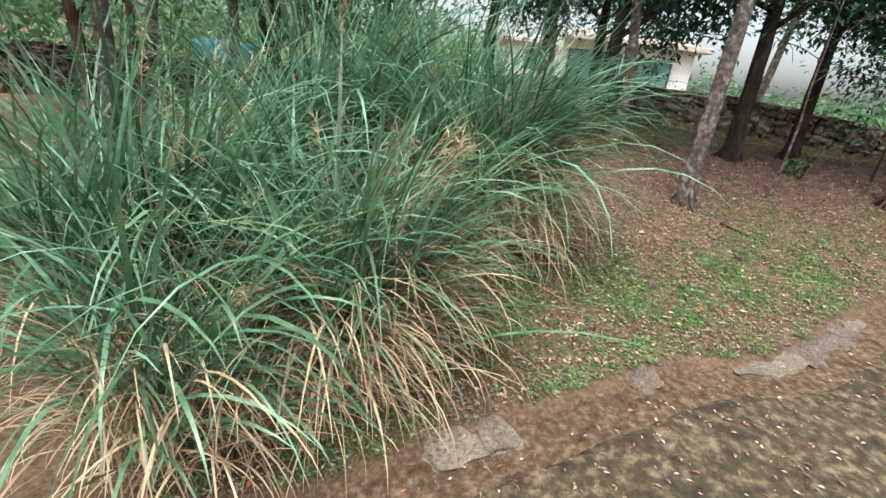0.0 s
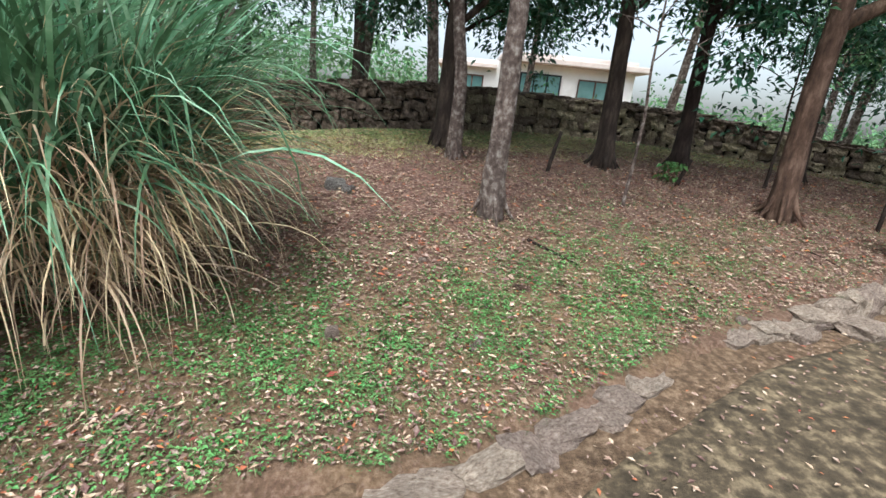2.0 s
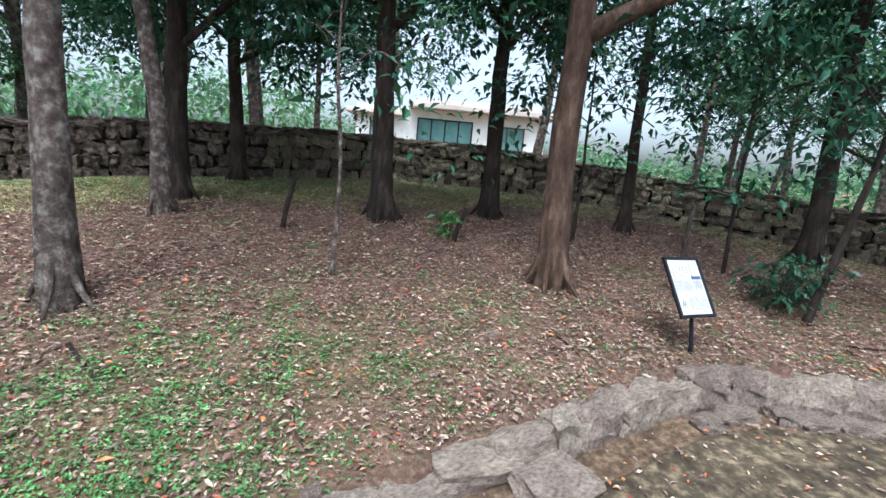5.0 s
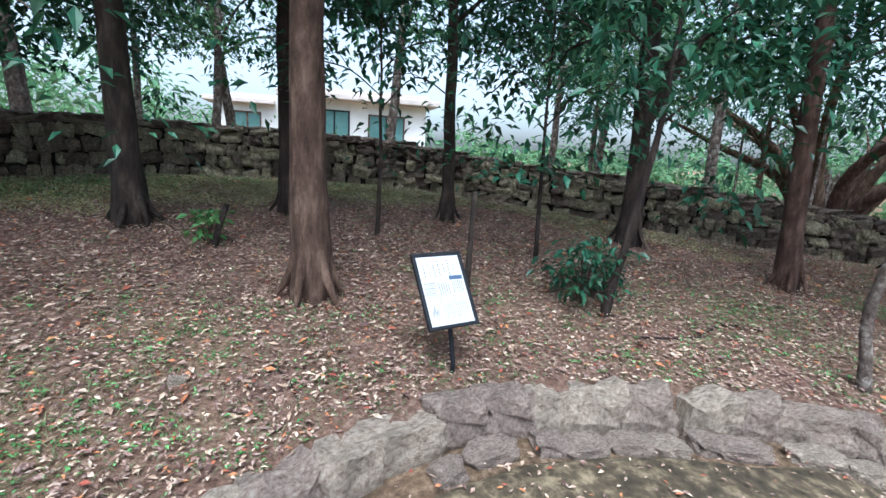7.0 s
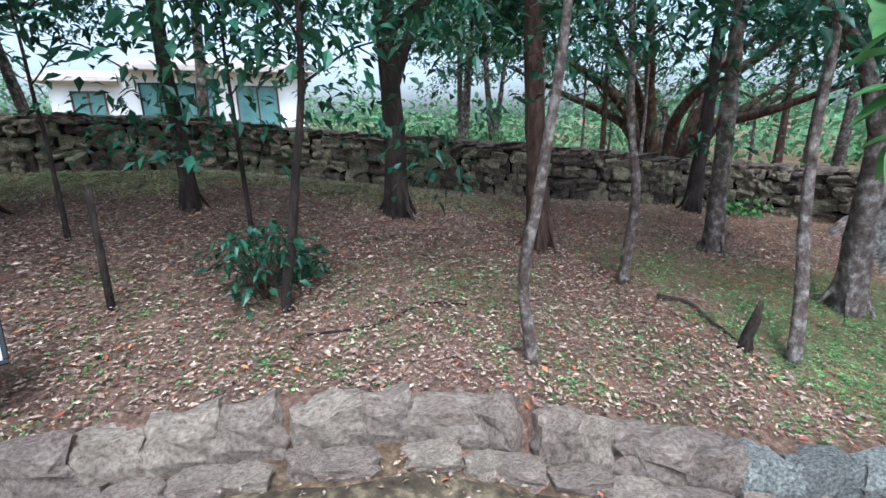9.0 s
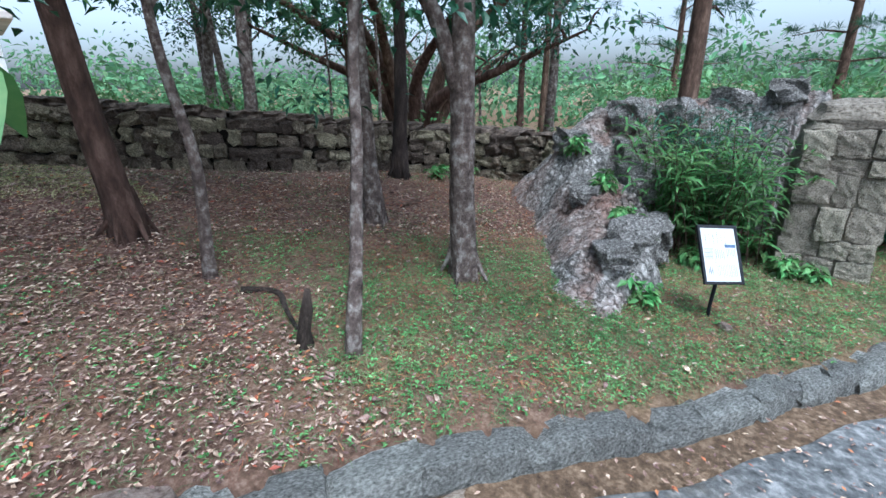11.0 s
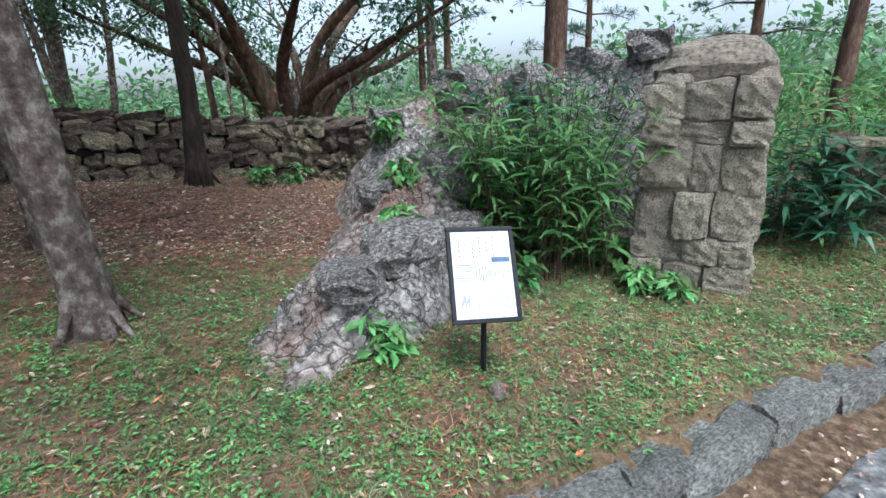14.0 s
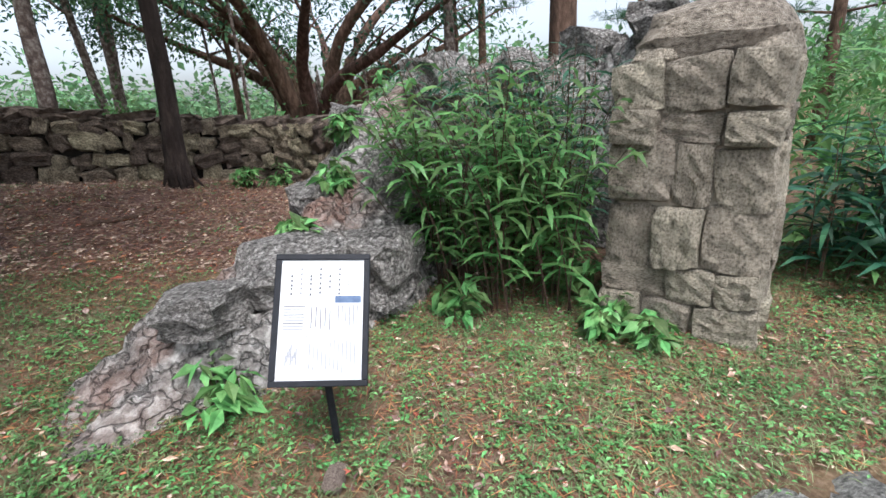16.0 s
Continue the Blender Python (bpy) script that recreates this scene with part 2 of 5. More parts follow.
def tube(verts, faces, pts, radii, sides=8, rough=0.0, flare=0.0, lobes=4, seed=0.0):
    """A tapered, uneven tube along pts, added to verts and faces."""
    start = len(verts)
    up = Vector((0.31, 0.2, 0.93))
    for i, (p, r) in enumerate(zip(pts, radii)):
        a = Vector(pts[min(i + 1, len(pts) - 1)]) - Vector(pts[max(i - 1, 0)])
        a.normalize()
        u = a.cross(up if abs(a.dot(up)) < 0.95 else Vector((1, 0, 0))).normalized()
        w = a.cross(u)
        f = flare * max(0.0, 1 - i / max(1, len(pts) * 0.18)) ** 2
        for k in range(sides):
            g = 2 * math.pi * k / sides
            rr = r * (1 + rough * noise.noise((p[0] * 3 + math.cos(g) * 1.7 + seed, p[1] * 3 + math.sin(g) * 1.7, p[2] * 2.2)))
            rr *= 1 + f * (0.7 + 0.6 * math.cos(lobes * g + seed))
            verts.append(tuple(Vector(p) + u * (math.cos(g) * rr) + w * (math.sin(g) * rr)))
    for i in range(len(pts) - 1):
        for k in range(sides):
            a, b = start + i * sides + k, start + i * sides + (k + 1) % sides
            faces.append((a, b, b + sides, a + sides))
    faces.append(tuple(start + (len(pts) - 1) * sides + k for k in range(sides)))
    faces.append(tuple(start + k for k in reversed(range(sides))))


def leaf(verts, faces, p, along, normal, length, width, droop=0.15):
    """A folded, pointed leaf of four triangles."""
    along = along.normalized()
    side = along.cross(normal)
    if side.length < 1e-4:
        side = along.cross(Vector((1, 0.3, 0.2)))
    side.normalize()
    nor = side.cross(along)
    s = len(verts)
    mid = p + along * (length * 0.45)
    verts.append(tuple(p))
    verts.append(tuple(mid + side * (width / 2) + nor * (width * 0.18)))
    verts.append(tuple(p + along * length - Vector((0, 0, droop * length))))
    verts.append(tuple(mid - side * (width / 2) + nor * (width * 0.18)))
    verts.append(tuple(mid))
    faces.extend(((s, s + 4, s + 1), (s + 1, s + 4, s + 2), (s, s + 3, s + 4), (s + 4, s + 3, s + 2)))


def blade(verts, faces, p, way, length, width, bend, segs=7, lift=1.2, rng=random):
    """A long arching grass blade: rises along way and bends over under its weight."""
    s = len(verts)
    way = Vector(way)
    flat = Vector((way.x, way.y, 0))
    flat = flat.normalized() if flat.length > 1e-3 else Vector((1, 0, 0))
    side = Vector((-flat.y, flat.x, 0))
    tilt = rng.uniform(-0.5, 0.5)
    side = (side + Vector((0, 0, tilt))).normalized()
    pos = Vector(p)
    ang = math.atan2(lift, 1.0)
    for i in range(segs + 1):
        u = i / segs
        w = width * (0.35 + 1.3 * u) * (1 - u) ** 0.6 if u < 0.5 else width * (1 - u) ** 0.75 * 1.35
        w = max(w, 0.0012)
        verts.append(tuple(pos + side * w / 2))
        verts.append(tuple(pos - side * w / 2))
        ang -= bend / segs * (0.4 + 1.2 * u)
        pos = pos + (flat * math.cos(ang) + Vector((0, 0, math.sin(ang)))) * (length / segs)
    for i in range(segs):
        a = s + 2 * i
        faces.append((a, a + 1, a + 3, a + 2))


def rock_mesh(name, mat, seed, rounding=0.35, uneven=0.16, cuts=1):
    """A unit block of stone with broken corners and uneven faces."""
    bm = bmesh.new()
    bmesh.ops.create_cube(bm, size=1.0)
    bmesh.ops.subdivide_edges(bm, edges=bm.edges[:], cuts=cuts, use_grid_fill=True)
    for v in bm.verts:
        c = v.co
        ball = c.normalized() * 0.62
        q = c.lerp(ball, rounding)
        q += Vector((noise.noise(c * 2.3 + Vector((seed * 9.1, 0, 0))), noise.noise(c * 2.3 + Vector((0, seed * 7.7, 3))), noise.noise(c * 2.3 + Vector((5, 0, seed * 5.3))))) * uneven
        v.co = q
    me = bpy.data.meshes.new(name)
    bm.to_mesh(me)
    bm.free()
    me.materials.append(mat)
    return me


# ---- the lie of the land ----
COEF = (0.202, 1.627, -0.266, -0.854, -0.039, 0.553, 0.197, -0.276, 0.083, 0.423, -0.224, 0.228, -1.581, 0.673, 0.641, -2.099, -0.361, 0.639, -0.86, 0.861, 2.459)
POWERS = [(i, j) for i in range(6) for j in range(6 - i)]


def mound(x, y):
    """Height of the mound inside the wall, flat beyond its rim."""
    u = (np.clip(x, -3.5, 19) - 8) / 12
    v = (np.clip(y, -1.0, 11.2) - 4) / 7
    z = sum(c * u**i * v**j for c, (i, j) in zip(COEF, POWERS))
    return np.clip(z, -0.45, 1.4)


KERB_PTS = [(-3.2, 0.4), (-1.2, 1.05), (0.4, 1.68), (1.16, 2.0), (2.2, 2.22), (3.0, 2.64), (4.0, 3.24), (5.1, 3.74), (6.04, 4.11), (6.5, 4.29), (7.06, 4.5), (7.8, 4.6), (8.5, 4.5),
            (9.07, 4.35), (9.87, 4.05), (10.4, 3.66), (11.03, 3.18), (11.54, 2.86), (12.25, 2.52), (13.1, 2.0), (13.67, 1.62), (14.2, 1.35), (14.8, 1.03), (15.25, 0.76), (15.95, 0.42),
            (16.7, -0.05), (18.2, -1.1), (21.0, -3.2)]
KERB = smooth_line(KERB_PTS, 260)
WALL_PTS = [(-12, 8.2), (-5, 8.9), (-1.7, 9.4), (0, 9.8), (1.5, 10.2), (2.8, 10.8), (4.8, 11.5), (7.1, 11.8), (9.4, 11.5), (11.3, 10.6), (12.8, 9.3), (14, 8.4), (15.3, 7.8), (16.6, 7.4), (17.4, 6.85), (17.8, 6.0), (17.7, 4.6)]
WALL = smooth_line(WALL_PTS, 400)


def beyond(x, y):
    """Signed distance past the kerb line: positive on the path's side."""
    d2 = (KERB[:, 0] - x) ** 2 + (KERB[:, 1] - y) ** 2
    i = min(max(int(d2.argmin()), 1), len(KERB) - 2)
    tx, ty = KERB[i + 1] - KERB[i - 1]
    side = tx * (y - KERB[i, 1]) - ty * (x - KERB[i, 0])
    return -math.copysign(math.sqrt(d2[i]), side), i


def wall_distance(x, y):
    return float(np.sqrt(((WALL[:, 0] - x) ** 2 + (WALL[:, 1] - y) ** 2).min()))


def wall_base(x):
    """Height of the ground along the wall's foot."""
    return float(np.interp(x, [-12, -1.7, -0.6, 1, 2.8, 4.8, 7.1, 9.4, 11.5, 12.9, 15.2, 16.8, 17.6, 24], [0.5, 0.72, 0.86, 1.04, 1.12, 1.2, 1.17, 1.06, 0.78, 0.66, 0.42, 0.26, 0.15, 0.1]))


def gz(x, y):
    """Ground height: the mound, brought level with the wall's foot, and the plain outside it."""
    z = float(mound(x, y))
    if y < 3.5 or x < -14 or x > 24 or y > 60:
        return z if y < 3.5 else wall_base(x)
    d2 = (WALL[:, 0] - x) ** 2 + (WALL[:, 1] - y) ** 2
    i = min(max(int(d2.argmin()), 1), len(WALL) - 2)
    tx, ty = WALL[i + 1] - WALL[i - 1]
    outside = tx * (y - WALL[i, 1]) - ty * (x - WALL[i, 0]) > 0
    w = 0.0 if outside else math.sqrt(d2[i])
    k = min(1.0, max(0.0, (w - 0.2) / 1.8))
    k = k * k * (3 - 2 * k)
    return z * k + wall_base(WALL[i, 0]) * (1 - k)


def step_down(x):
    """How far the path lies below the kerb's foot."""
    return float(np.interp(x, [4.5, 6.5, 11.5, 13.5, 22], [0.03, 0.2, 0.2, 0.15, 0.15]))


def greenness(x, y):
    """Where low green cover grows: along the path, on the lawn and at the wall's foot."""
    b = beyond(x, y)[0]
    g = 0.0
    g = max(g, 0.75 * math.exp(-((b + 0.9) / 1.1) ** 2) * float(np.interp(x, [-2, 4.5, 6.5, 10, 12.5], [1, 1, 0.25, 0.3, 0.6])))
    g = max(g, float(np.interp(x, [11.6, 13.8], [0, 1])) * float(np.interp(b, [-3.4, -1.8], [0.1, 0.64])))
    w = wall_distance(x, y)
    g = max(g, 0.75 * math.exp(-((w - 0.6) / 1.0) ** 2) * float(np.interp(x, [10.5, 12.5], [1, 0.1])))
    n = noise.noise((x * 0.8, y * 0.8, 4.0)) * 0.35 + noise.noise((x * 2.7, y * 2.7, 9.0)) * 0.35
    return min(1.0, max(0.0, g + n * (0.4 + g)))


def axis(lo, hi, step, far, grow=1.35):
    vals = list(np.arange(lo, hi + 1e-6, step))
    s, a = step, vals[0]
    left = []
    while a > -far:
        s *= grow
        a -= s
        left.append(a)
    s, a = step, vals[-1]
    while a < far:
        s *= grow
        a += s
        vals.append(a)
    return left[::-1] + vals


xs, ys = axis(-4, 20, 0.085, 900), axis(-2.5, 12, 0.085, 900)
verts, cover = [], []
for y in ys:
    for x in xs:
        inside = -5 < x < 22 and -4 < y < 14
        z = gz(x, y)
        b, near = beyond(x, y) if inside else ((1.0 if y < 3 else -1.0), 0)
        if inside:
            z += 0.02 * noise.noise((x * 1.7, y * 1.7, 0)) + 0.012 * noise.noise((x * 6, y * 6, 2))
        if b > 0.03:
            z = gz(*KERB[near]) - step_down(KERB[near][0]) - 0.07 if inside else -0.45
        verts.append((x, y, z))
        cover.append(greenness(x, y) if inside and b < 0.3 else 0.7)
nx = len(xs)
faces = [(j * nx + i, j * nx + i + 1, (j + 1) * nx + i + 1, (j + 1) * nx + i) for j in range(len(ys) - 1) for i in range(nx - 1)]
ground = mesh_object("ground", verts, faces, M_GROUND, smooth=True)
ground.data.attributes.new("green", "FLOAT", "POINT").data.foreach_set("value", cover)
tagged(ground, "brown soil mound with leaf litter and patchy green cover", "ground", kind="structure")


# ---- the path and its kerb ----
def strip(name, d0, d1, n, mat, drop, label, rise=0.0):
    verts, faces, pale = [], [], []
    for i in range(len(KERB)):
        a, b = KERB[max(i - 1, 0)], KERB[min(i + 1, len(KERB) - 1)]
        t = (b - a) / np.linalg.norm(b - a)
        nrm = np.array((t[1], -t[0]))
        z0 = gz(*KERB[i]) - step_down(KERB[i][0]) * drop
        for k in range(n + 1):
            w = d0 + (d1 - d0) * (k / n) ** 1.6
            wob = 0.05 * noise.noise((KERB[i][0] * 2.2, k * 1.0, 1)) if 0 < k < n or d0 > 0 else 0
            q = KERB[i] + nrm * (w + wob)
            verts.append((q[0], q[1], z0 + rise * min(1, k) + 0.012 * noise.noise((q[0] * 1.5, q[1] * 1.5, 5))))
            pale.append(float(np.interp(q[0] + 1.6 * noise.noise((q[0] * 0.8, q[1] * 0.8, 3)), [11.5, 13.5], [0, 1])))
    for i in range(len(KERB) - 1):
        for k in range(n):
            a = i * (n + 1) + k
            faces.append((a, a + n + 1, a + n + 2, a + 1))
    ob = mesh_object(name, verts, faces, mat, smooth=True)
    ob.data.attributes.new("pale", "FLOAT", "POINT").data.foreach_set("value", pale)
    return tagged(ob, label, "path", kind="structure")


strip("path", 0.36, 3.7, 14, M_PATH, 1.0, "stained grey concrete footpath strewn with leaves", 0.02)
strip("gutter", -0.05, 0.5, 5, M_DIRT, 1.05, "brown soil gutter along the kerb stones")

kerb = tagged(new("kerb"), "row of rough weathered limestone kerb stones", "kerb", kind="structure")
KERB_MESHES = [rock_mesh("kerb_stone", M_KERB, s, 0.38, 0.22, 3) for s in range(6)] + [rock_mesh("kerb_stone", M_KERBD, s + 6, 0.33, 0.17, 3) for s in range(6)]
rng = random.Random(5)
seg = np.r_[0, np.cumsum(np.linalg.norm(np.diff(KERB, axis=0), axis=1))]
s = 2.4
while s < seg[-1] - 0.6:
    ln = rng.uniform(0.2, 0.46)
    i = int(np.searchsorted(seg, s + ln / 2))
    x, y = KERB[i]
    t = KERB[min(i + 1, len(KERB) - 1)] - KERB[i - 1]
    ang = math.atan2(t[1], t[0])
    flat = x < 5.6
    if flat and rng.random() < 0.22:
        s += ln
        continue
    wd = rng.uniform(0.18, 0.32) if flat else (rng.uniform(0.17, 0.21) if x > 11.3 else rng.uniform(0.18, 0.25))
    ht = 0.14 if flat else 0.1 + step_down(x) + 0.08
    dark = x > 11.3 and rng.random() < 0.85
    ob = new("kerb_stone", KERB_MESHES[rng.randrange(6) + (6 if dark else 0)])
    ob.parent = kerb
    z = gz(x, y) + (0.01 if flat else (0.02 if x > 11.3 else 0.05)) - ht / 2 + rng.uniform(-0.012, 0.012)
    ob.matrix_basis = pose(x + rng.uniform(-0.02, 0.02), y + rng.uniform(-0.02, 0.02), z, rng.uniform(-4, 4), rng.uniform(-4, 4), math.degrees(ang) + rng.uniform(-4, 4)) @ Matrix.Diagonal((ln * 1.16, wd * 1.1, ht, 1))
    s += ln
# lower course of rough stones along the raised stretch
s = 11.2
while s < 17.0:
    ln = rng.uniform(0.14, 0.36)
    i = int(np.searchsorted(seg, s + ln / 2))
    t = KERB[i + 1] - KERB[i - 1]
    t = t / np.linalg.norm(t)
    x, y = KERB[i] + np.array((t[1], -t[0])) * (0.24 + rng.uniform(-0.03, 0.03))
    ob = new("kerb_stone", KERB_MESHES[rng.randrange(6)])
    ob.parent = kerb
    ob.matrix_basis = pose(x, y, gz(*KERB[i]) - 0.2, rng.uniform(-8, 8), rng.uniform(-6, 6), math.degrees(math.atan2(t[1], t[0])) + rng.uniform(-10, 10)) @ Matrix.Diagonal((ln, 0.18, 0.13, 1))
    s += ln * 1.05 + (rng.uniform(0.1, 0.3) if rng.random() < 0.35 else 0.0)

# flat slabs where the low stones give way to the raised kerb
FLAG = rock_mesh("paving_slab", M_KERB, 31, 0.2, 0.14, 2)
for x, y, a, w, d in ((5.6, 3.98, 15, 0.5, 0.3), (6.05, 3.82, 20, 0.42, 0.32), (5.25, 3.68, 25, 0.3, 0.24)):
    ob = tagged(new("paving_slab", FLAG), "worn grey stone slab set beside the path", "slab", group="slabs at the kerb")
    ob.matrix_basis = pose(x, y, gz(x, y) - 0.06, 0, 0, a) @ Matrix.Diagonal((w, d, 0.14, 1))


# ---- the dry-stone wall ----
stone_wall = tagged(new("wall_north"), "low curved wall of dark weathered fieldstones", "wall", kind="structure")
wseg = np.r_[0, np.cumsum(np.linalg.norm(np.diff(WALL, axis=0), axis=1))]
verts, faces = [], []


def wall_height(x):
    return float(np.interp(x, [-4, 3, 8, 14, 17.5], [0.86, 0.87, 0.87, 0.84, 0.78]))


for i in range(0, len(WALL)):
    a, b = WALL[max(i - 1, 0)], WALL[min(i + 1, len(WALL) - 1)]
    t = (b - a) / np.linalg.norm(b - a)
    nrm = np.array((-t[1], t[0]))
    z = wall_base(WALL[i][0])
    for off, h in ((0.05, -0.3), (0.05, wall_height(WALL[i][0]) - 0.05), (0.42, wall_height(WALL[i][0]) - 0.05), (0.42, -0.5)):
        q = WALL[i] + nrm * off
        verts.append((q[0], q[1], z + h))
for i in range(len(WALL) - 1):
    for k in range(4):
        a, b = i * 4 + k, i * 4 + (k + 1) % 4
        faces.append((a, a + 4, b + 4, b))
mesh_object("wall_core", verts, faces, M_JOINT_DARK, stone_wall, "near-black core that shows between the stones")
WALL_MESHES = [rock_mesh("stone", M_WALL, s + 40, 0.3, 0.26, 2) for s in range(14)]
rng = random.Random(11)
singles, rest_v, rest_f = 0, [], []


def set_stone(m, single):
    global singles
    me = WALL_MESHES[rng.randrange(14)]
    if single and singles < 330:
        ob = new("stone", me)
        ob.parent = stone_wall
        ob.matrix_basis = m
        singles += 1
    else:
        s0 = len(rest_v)
        rest_v.extend(tuple(m @ v.co) for v in me.vertices)
        rest_f.extend(tuple(s0 + k for k in p.vertices) for p in me.polygons)


course = 0
z0 = -0.06
while z0 < 0.92:
    hgt = (0.24, 0.2, 0.22, 0.19, 0.2)[course % 5]
    s = rng.uniform(0, 0.2)
    while s < wseg[-1] - 0.1:
        ln = rng.choice((rng.uniform(0.12, 0.22), rng.uniform(0.2, 0.42)))
        i = min(int(np.searchsorted(wseg, s + ln / 2)), len(WALL) - 2)
        x, y = WALL[i]
        t = WALL[i + 1] - WALL[i - 1]
        t = t / np.linalg.norm(t)
        top = wall_height(x)
        if z0 < top - 0.06:
            h = min(hgt, top - z0) * rng.uniform(0.9, 1.12)
            q = WALL[i] + np.array((-t[1], t[0])) * (0.06 + rng.uniform(-0.03, 0.03))
            m = pose(q[0], q[1], wall_base(x) + z0 + h / 2 + rng.uniform(-0.03, 0.03), rng.uniform(-8, 8), rng.uniform(-16, 16), math.degrees(math.atan2(t[1], t[0])) + rng.uniform(-6, 6)) @ Matrix.Diagonal((ln * 0.98, 0.27, h * rng.uniform(0.86, 1.04), 1))
            set_stone(m, 3.0 < x < 17.9)
        s += ln
    z0 += hgt
    course += 1
s = 0.0
while s < wseg[-1] - 0.1:
    ln = rng.uniform(0.3, 0.6)
    i = min(int(np.searchsorted(wseg, s + ln / 2)), len(WALL) - 2)
    x, y = WALL[i]
    t = WALL[i + 1] - WALL[i - 1]
    t = t / np.linalg.norm(t)
    q = WALL[i] + np.array((-t[1], t[0])) * 0.25
    set_stone(pose(q[0], q[1], wall_base(x) + wall_height(x) + rng.uniform(-0.03, 0.02), rng.uniform(-4, 4), rng.uniform(-4, 4), math.degrees(math.atan2(t[1], t[0])) + rng.uniform(-6, 6)) @ Matrix.Diagonal((ln * 1.04, 0.5, 0.14, 1)), False)
    s += ln
rest = mesh_object("stonework", rest_v, rest_f, M_WALL, stone_wall)
rest["kind"] = "stuff"


# ---- trees inside the wall ----
def cluster(verts, faces, c, size, count, rng, length=0.12, width=0.055, hang=0.35):
    """A spray of leaves around c."""
    for _ in range(count):
        d = Vector((rng.gauss(0, 1), rng.gauss(0, 1), rng.gauss(0, 0.7)))
        p = Vector(c) + d * (size * 0.5)
        along = Vector((d.x * 0.6 + rng.gauss(0, 0.5), d.y * 0.6 + rng.gauss(0, 0.5), rng.gauss(-hang, 0.35)))
        if along.length < 0.05:
            along = Vector((1, 0, 0))
        nrm = Vector((rng.gauss(0, 0.5), rng.gauss(0, 0.5), 1))
        f = rng.uniform(0.65, 1.25)
        leaf(verts, faces, p, along, nrm, length * f, width * f)


def make_tree(name, label, pts, r, bark, seed, height=6.0, limbs=6, limb_from=0.45, reach=1.8, crown=55, leaves=45, low=0.0, leaf_mat=None, length=0.145, width=0.072, flare=0.45, group="", sides=12, roots=0, sway=0.6, forks=()):
    """A tapered trunk through pts, limbs, roots and a loose crown of leaf sprays."""
    rng = random.Random(seed)
    base = Vector(pts[0])
    pts = [pts[0]] + [(base.x + (p[0] - base.x) * sway, base.y + (p[1] - base.y) * sway, p[2]) for p in pts[1:]]
    tree = new(name)
    tree.location = base
    top = Vector(pts[-1])
    lean = (top - Vector(pts[-2])).normalized()
    rise = max(0.6, base.z + height - top.z)
    ext = top + Vector((lean.x * 0.35, lean.y * 0.35, 1)).normalized() * rise
    line = [tuple(base - Vector((0, 0, 0.18)))] + [tuple(p) for p in pts] + [tuple(ext)]
    line = smooth_line(line, 22)
    line = [(p[0] - base.x + 0.02 * noise.noise((p[2] * 1.5, seed, 0)), p[1] - base.y + 0.02 * noise.noise((p[2] * 1.5, seed, 5)), p[2] - base.z) for p in line]
    v, f = [], []
    n = len(line)
    tube(v, f, line, [r * (1.0 - 0.75 * (i / (n - 1)) ** 1.3) for i in range(n)], sides, 0.14, flare, 4 + seed % 2, seed * 1.7)
    for k in range(roots):
        a = 2 * math.pi * k / roots + rng.uniform(-0.4, 0.4)
        ln = rng.uniform(1.6, 2.7) * r
        pl = [(math.cos(a) * r * 0.5, math.sin(a) * r * 0.5, 0.42), (math.cos(a) * r * 1.3, math.sin(a) * r * 1.3, 0.14)]
        ex, ey = math.cos(a) * ln, math.sin(a) * ln
        pl.append((ex, ey, gz(base.x + ex, base.y + ey) - base.z - 0.03))
        pl = smooth_line(pl, 7)
        tube(v, f, [tuple(q) for q in pl], [r * 0.4, r * 0.36, r * 0.3, r * 0.25, r * 0.2, r * 0.14, r * 0.06], 7, 0.25, seed=k)
    trunk = mesh_object("trunk", v, f, bark, tree, smooth=True)
    v, f, lv, lf = [], [], [], []
    tips = []
    for k in range(limbs):
        i = int(n * (limb_from + (0.95 - limb_from) * (k + rng.random() * 0.5) / limbs))
        i = min(i, n - 2)
        a = 2.4 * k + rng.uniform(-0.5, 0.5)
        p0 = Vector(line[i])
        rr = r * (1.0 - 0.75 * (i / (n - 1)) ** 1.3) * 0.5
        ln = reach * rng.uniform(0.7, 1.15)
        p1 = p0 + Vector((math.cos(a) * ln * 0.5, math.sin(a) * ln * 0.5, ln * rng.uniform(0.2, 0.55)))
        p2 = p0 + Vector((math.cos(a) * ln, math.sin(a) * ln, ln * rng.uniform(0.25, 0.6) - low))
        curve = smooth_line([tuple(p0), tuple(p1), tuple(p2)], 9)
        v, f = [], []
        tube(v, f, [tuple(q) for q in curve], [max(0.008, rr * (1 - 0.8 * j / 8)) for j in range(9)], 6, 0.15, seed=k)
        tips.extend((Vector(curve[4]), Vector(curve[6]), Vector(curve[8]), Vector(curve[8])))
        for j in range(2):
            q0 = Vector(curve[4 + 2 * j])
            q1 = q0 + Vector((rng.uniform(-1, 1), rng.uniform(-1, 1), rng.uniform(-0.5, 0.5))) * 0.6
            tube(v, f, [tuple(q0), tuple(q0.lerp(q1, 0.5) + Vector((0, 0, 0.06))), tuple(q1)], [rr * 0.35 + 0.004, rr * 0.2 + 0.003, 0.004], 5)
            tips.append(q1)
        mesh_object("limb", v, f, bark, tree, smooth=True)
